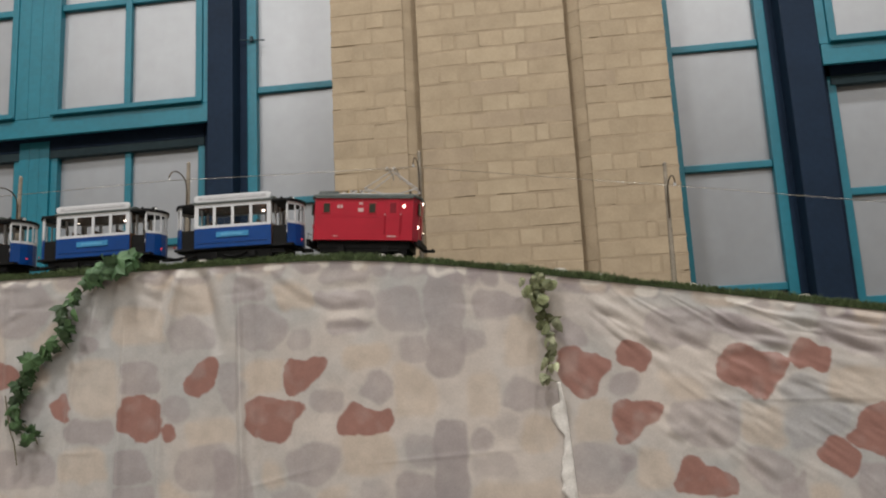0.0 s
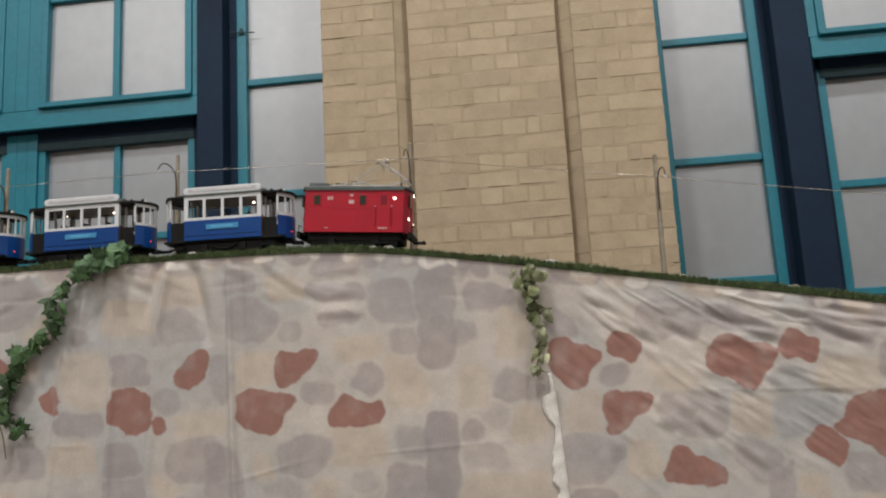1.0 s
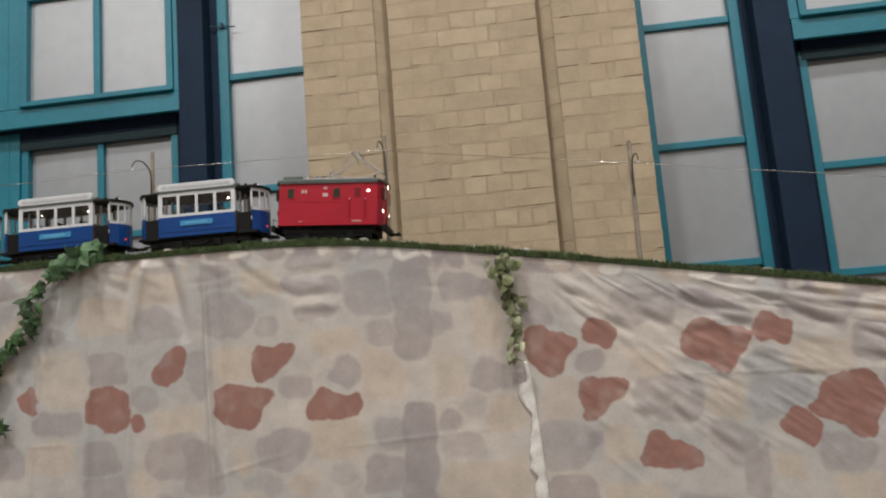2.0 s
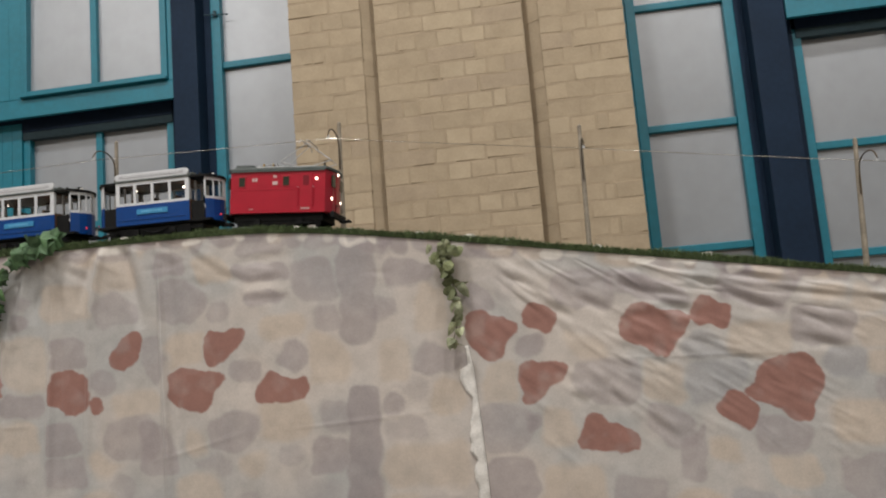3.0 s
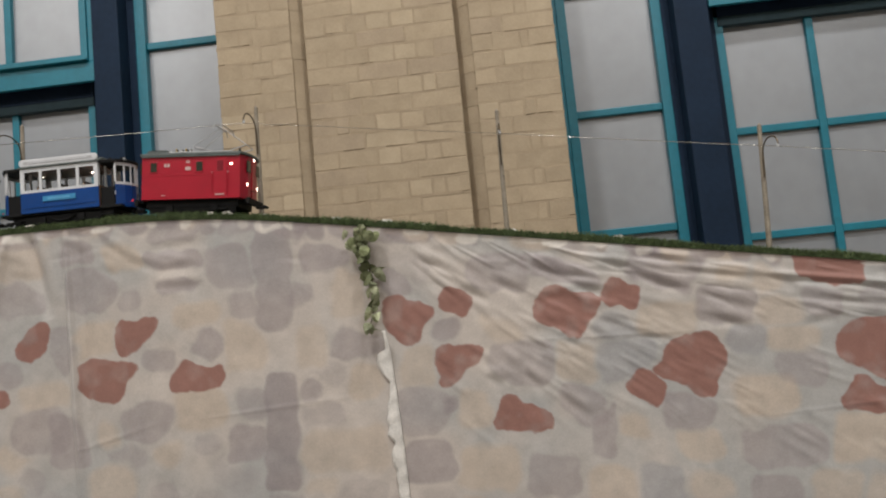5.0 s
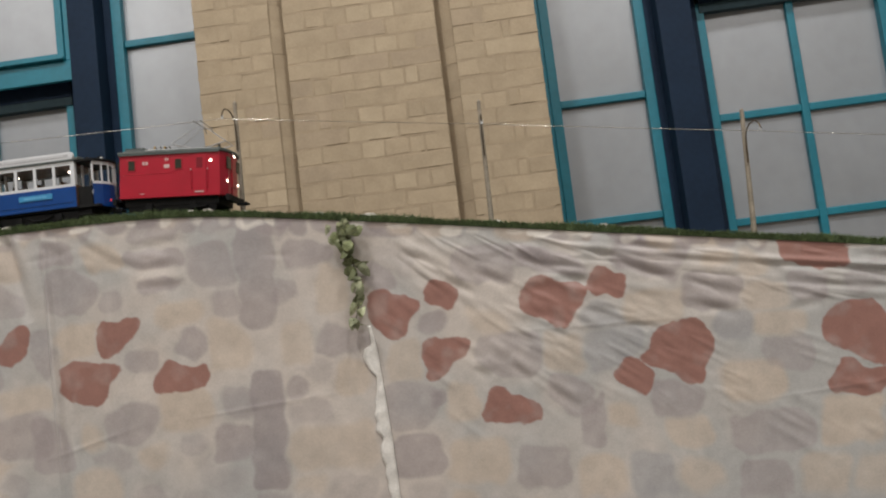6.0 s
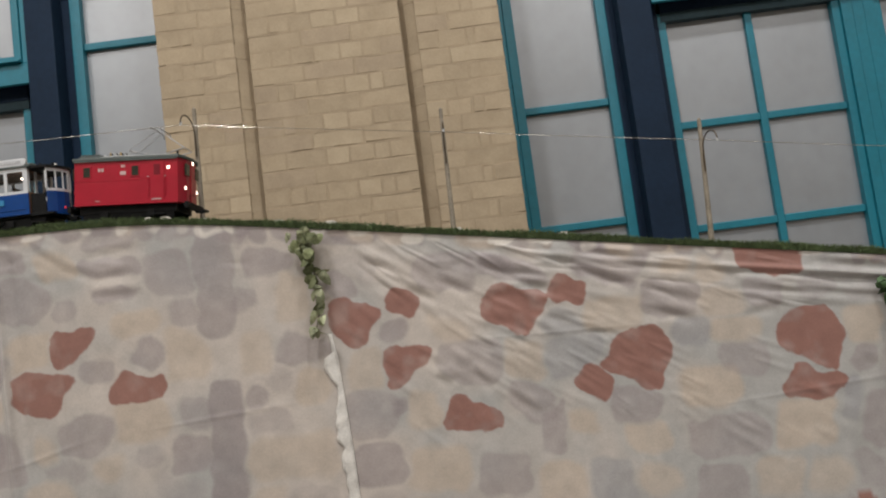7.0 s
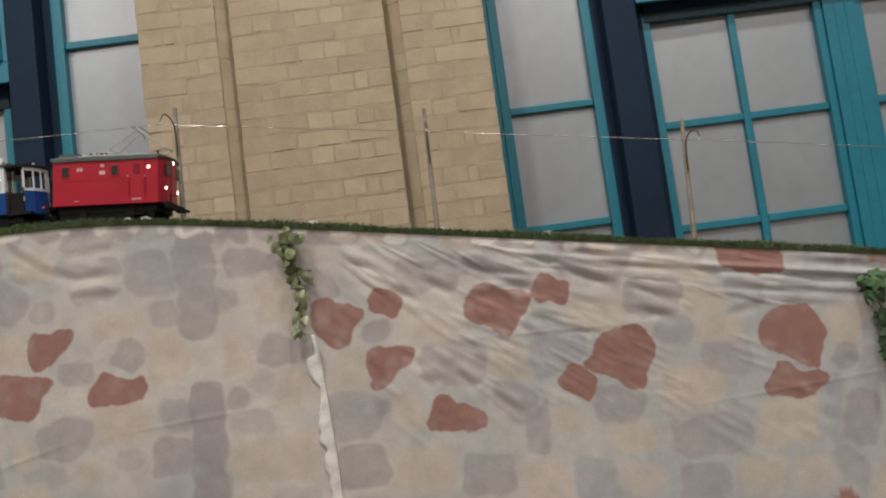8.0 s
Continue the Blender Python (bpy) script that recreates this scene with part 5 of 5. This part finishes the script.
SLIM = [(0, 1.0), (20, 0.70), (45, 0.46), (85, 0.34), (130, 0.30), (180, 0.15), (230, 0.30), (275, 0.34), (315, 0.46), (340, 0.70)]


def vine(label, line, leaves, length, meshes, spread, seed, crown=0.0, top_leaf=None):
    chance = random.Random(seed)
    pts = [Vector((x, FRONT - 0.034, z)) for x, z in line]
    ob = empty("ivy_vine", label, "artificial ivy", Matrix.Translation(pts[0]))
    cuts = [sum((b - a).length for a, b in zip(pts[:k], pts[1:k + 1])) for k in range(len(pts))]
    part("stem", tube([p - pts[0] + Vector((0, 0.006, 0)) for p in pts], 0.0014), STEM, ob)
    if top_leaf:  # one bare shoot hangs free
        part("shoot", tube([(-0.307, 0.004, -0.283), (-0.290, 0, -0.357), (-0.278, 0, -0.386), (-0.269, 0, -0.434)], 0.0012), STEM, ob, "bare brown shoot")
    for k in range(leaves):
        d = cuts[-1] * ((k + chance.random()) / leaves) ** (1.7 if crown > 1 else 1.0)
        i = max(j for j in range(len(cuts) - 1) if cuts[j] <= d + 1e-9)
        p = pts[i].lerp(pts[i + 1], (d - cuts[i]) / (cuts[i + 1] - cuts[i]))
        # the first 0.14 m from the top takes the lighter green leaf
        leaf = new("leaf", top_leaf if top_leaf and d < 0.14 else meshes[-1] if crown > 1 and d > 0.17 else chance.choice(meshes))
        leaf.parent = ob
        p = p - pts[0] + Vector((chance.gauss(0, spread) * (1 + crown * math.exp(-d / 0.05)), -abs(chance.gauss(0.006, 0.008)), chance.gauss(0, spread * 0.6)))
        size = chance.uniform(0.7, 1.2) * ((1.15 if d < 0.13 else 0.7 if d < 0.20 else 1.0 if d < 0.38 else 0.8) if top_leaf else 1.0)
        leaf.matrix_basis = Matrix.LocRotScale(p, Euler((radians(90 + chance.gauss(0, 28)), radians(chance.gauss(0, 30)), radians(chance.gauss(0, 30)))), (size,) * 3) @ pose(0, 0, 0, 0, 0, 180 + chance.gauss(0, 18 if crown > 1 and d > 0.12 else 55))
    return ob


big = leaf_mesh("ivy_leaf", IVY, 0.030, LEAF)
thin = leaf_mesh("ivy_leaf_slim", SLIM, 0.028, LEAF)
light = leaf_mesh("light_ivy_leaf", IVY, 0.030, LIGHT_LEAF)
pale = leaf_mesh("pale_ivy_leaf", OVAL, 0.019, PALE_LEAF)
sage = leaf_mesh("sage_ivy_leaf", OVAL, 0.022, SAGE_LEAF)
slim = leaf_mesh("pale_ivy_leaf_slim", SLIM, 0.026, PALE_LEAF)
vine("green artificial ivy trailing down the cloth from the track", [(-0.800, 1.790), (-0.858, 1.782), (-0.894, 1.766), (-0.920, 1.739), (-0.946, 1.715), (-0.972, 1.698), (-0.965, 1.658), (-0.978, 1.625), (-1.009, 1.602), (-1.052, 1.577), (-1.044, 1.548), (-1.060, 1.530), (-1.071, 1.494), (-1.073, 1.451), (-1.036, 1.423), (-1.027, 1.399)], 80, 0.024, [big, big, thin, big], 0.0100, 3, 0.5, light)
vine("small pale variegated ivy sprig hanging on the cloth", [(0.078, 1.694), (0.070, 1.672), (0.084, 1.645), (0.091, 1.612), (0.096, 1.588), (0.099, 1.553), (0.092, 1.516), (0.080, 1.476)], 48, 0.02, [pale, sage, sage, slim], 0.0060, 5, 1.6)
vine("green artificial ivy hanging further along the cloth", [(1.262, 1.455), (1.268, 1.40), (1.285, 1.36), (1.275, 1.31), (1.29, 1.25)], 40, 0.024, [big, big, thin], 0.014, 9)

# ---- brick pier ----
COURSE = 0.0748
PIER_Y = 3.46
Z_FIRST = 1.4924
SPLAY_OUT, SPLAY_IN = PIER_Y + 0.011, PIER_Y + 0.055  # the grooves slope in towards the panel
WEST_SIDE, PANEL, EAST_SIDE = (-0.757, -0.416), (-0.357, 0.303), (0.364, 0.728)
WEST_GROOVE, EAST_GROOVE = (WEST_SIDE[1], PANEL[0]), (PANEL[1], EAST_SIDE[0])
core = tagged(link_mesh("wall_pier", box(-0.750, 0.724, PIER_Y + 0.14, 4.2, 0, 10.4), MORTAR), "buff brick pier between the windows", "brick pier", kind="structure")
for (a, b), y in ((WEST_SIDE, PIER_Y + 0.007), (PANEL, PIER_Y - 0.013), (EAST_SIDE, PIER_Y + 0.007)):
    part("mortar_bed", box(a + 0.003, b - 0.003, y, PIER_Y + 0.14, 0.002, 10.398), MORTAR, core)

brick_meshes, joints = {}, {}
chance = random.Random(21)
# bricks of a clearly paler or greyer firing: course, stretch of wall, place in the course
PALER = {(17, "p", 3), (17, "p", 4), (15, "p", 3), (15, "p", 4), (13, "p", 4), (13, "p", 5), (11, "p", 3), (10, "p", 1), (19, "p", 4), (9, "p", 3), (7, "p", 4), (12, "w", 0), (7, "w", 3), (9, "w", 1), (21, "p", 2), (18, "p", 1), (20, "p", 2), (14, "e", 1), (11, "e", 0), (17, "e", 3)}
GREYER = {(15, "p", 6), (14, "p", 2), (12, "p", 0), (16, "p", 1), (13, "p", 0), (8, "p", 0), (10, "p", 0), (11, "p", 0), (11, "p", 1), (18, "p", 2), (14, "p", 1), (12, "w", 1), (11, "w", 3), (16, "e", 0)}


def mortar(row, x0, x1, y0, y1, z0, z1):
    """One stick of pointing, its edges a little ragged."""
    verts, faces = joints.setdefault(row, ([], []))
    k = len(verts)
    verts.extend((p, q, r + chance.uniform(-0.0008, 0.0008)) for p in (x0, x1) for q in (y0, y1) for r in (z0, z1))
    faces.extend([k + i for i in side] for side in ((0, 4, 5, 1), (1, 5, 7, 3), (0, 2, 6, 4), (0, 1, 3, 2), (4, 6, 7, 5)))


def brick(x0, x1, y, row, material, gap=0.0085, turn=0.0):
    z = Z_FIRST + row * COURSE
    w = round(x1 - x0 - gap, 3)
    key = (w, row % 5, material.name, gap)
    if key not in brick_meshes:
        bm = box(-w / 2, w / 2, 0, 0.12, 0, COURSE - gap)
        for v in bm.verts:
            v.co += Vector((chance.uniform(-1, 1) * 0.0022, chance.uniform(-1, 1) * 0.0007, chance.uniform(-1, 1) * 0.0020))
        bmesh.ops.bevel(bm, geom=[e for e in bm.edges if any(v.co.y < 0.01 for v in e.verts)], offset=0.0013, segments=1, affect="EDGES")
        me = bpy.data.meshes.new("brick")
        bm.to_mesh(me)
        bm.free()
        me.materials.append(material)
        brick_meshes[key] = me
    ob = new("brick", brick_meshes[key])
    ob.parent = core
    ob.matrix_basis = pose((x0 + x1) / 2, y + chance.uniform(-0.0012, 0.0008), z + gap / 2 + chance.uniform(-0.0010, 0.0010), chance.gauss(0, 0.35), chance.gauss(0, 0.35), turn + chance.gauss(0, 0.2))


def lay(stretch, where, y, row, cuts):
    """One course of a stretch of wall, its head joints at the given shares of the length."""
    a, b = stretch
    z = Z_FIRST + row * COURSE
    ends = [a, *(a + (b - a) * (c + chance.gauss(0, 0.010)) for c in cuts), b]
    for k, (x0, x1) in enumerate(zip(ends, ends[1:])):
        kind = PALE_BRICK if (row, where, k) in PALER else GREY_BRICK if (row, where, k) in GREYER else BRICK
        brick(x0, x1, y, row, kind)
        if k:
            mortar(row, x0 - 0.0055, x0 + 0.0055, y + chance.uniform(-0.0006, 0.0006), y + 0.03, z, z + COURSE)
    # the bed below: mostly flush, here and there shrunk away from the bricks above it
    x = a + 0.002
    while x < b - 0.006:
        end = min(b - 0.002, x + chance.uniform(0.025, 0.15))
        gap = chance.choice((0, 0, 0, 0, 0, 0, 0.0014, 0.0022, 0.0036))
        mortar(row, x, end, y + chance.uniform(-0.0006, 0.0008), y + 0.03, z - 0.0060, z + 0.0060 - gap)
        x = end


for row in range(3, 27):
    if row % 2:  # a course of headers with closers
        lay(PANEL, "p", PIER_Y - 0.02, row, (0.16, 0.27, 0.42, 0.58, 0.74, 0.84))
        lay(WEST_SIDE, "w", PIER_Y, row, (0.31, 0.46, 0.73))
        lay(EAST_SIDE, "e", PIER_Y, row, (0.26, 0.55, 0.68))
    else:
        lay(PANEL, "p", PIER_Y - 0.02, row, (0.34, 0.67))
        lay(WEST_SIDE, "w", PIER_Y, row, (0.57,))
        lay(EAST_SIDE, "e", PIER_Y, row, (0.38,))
    for (a, b), side in ((WEST_GROOVE, 1), (EAST_GROOVE, -1)):  # their ends run in behind the bricks beside them
        slope = math.atan2(SPLAY_IN - SPLAY_OUT, b - a)
        half = (b - a) / 2 / math.cos(slope) + 0.006
        brick((a + b) / 2 - half, (a + b) / 2 + half, (SPLAY_OUT + SPLAY_IN) / 2, row, BRICK, -0.0045, side * math.degrees(slope))
for verts, faces in joints.values():
    me = bpy.data.meshes.new("pointing")
    me.from_pydata(verts, [], faces)
    me.materials.append(MORTAR)
    new("pointing", me).parent = core
# brickwork beyond the near stretch, joined
bm = bmesh.new()
for lo, hi in ((0.0, Z_FIRST + 3 * COURSE), (Z_FIRST + 27 * COURSE, 10.35)):
    for (a, b), y in ((WEST_SIDE, PIER_Y), (PANEL, PIER_Y - 0.02), (EAST_SIDE, PIER_Y)):
        for k in range(int((hi - lo) / COURSE)):
            z = lo + k * COURSE
            n_bricks = 3 if b - a > 0.5 else 2
            for j in range(n_bricks):
                w = (b - a) / n_bricks
                bmesh.ops.create_cube(bm, size=1, matrix=Matrix.LocRotScale((a + (j + 0.5) * w, y + 0.035, z + COURSE / 2), None, (w - 0.008, 0.07, COURSE - 0.008)))
tagged(part("brickwork", bm, BRICK, core), kind="stuff")
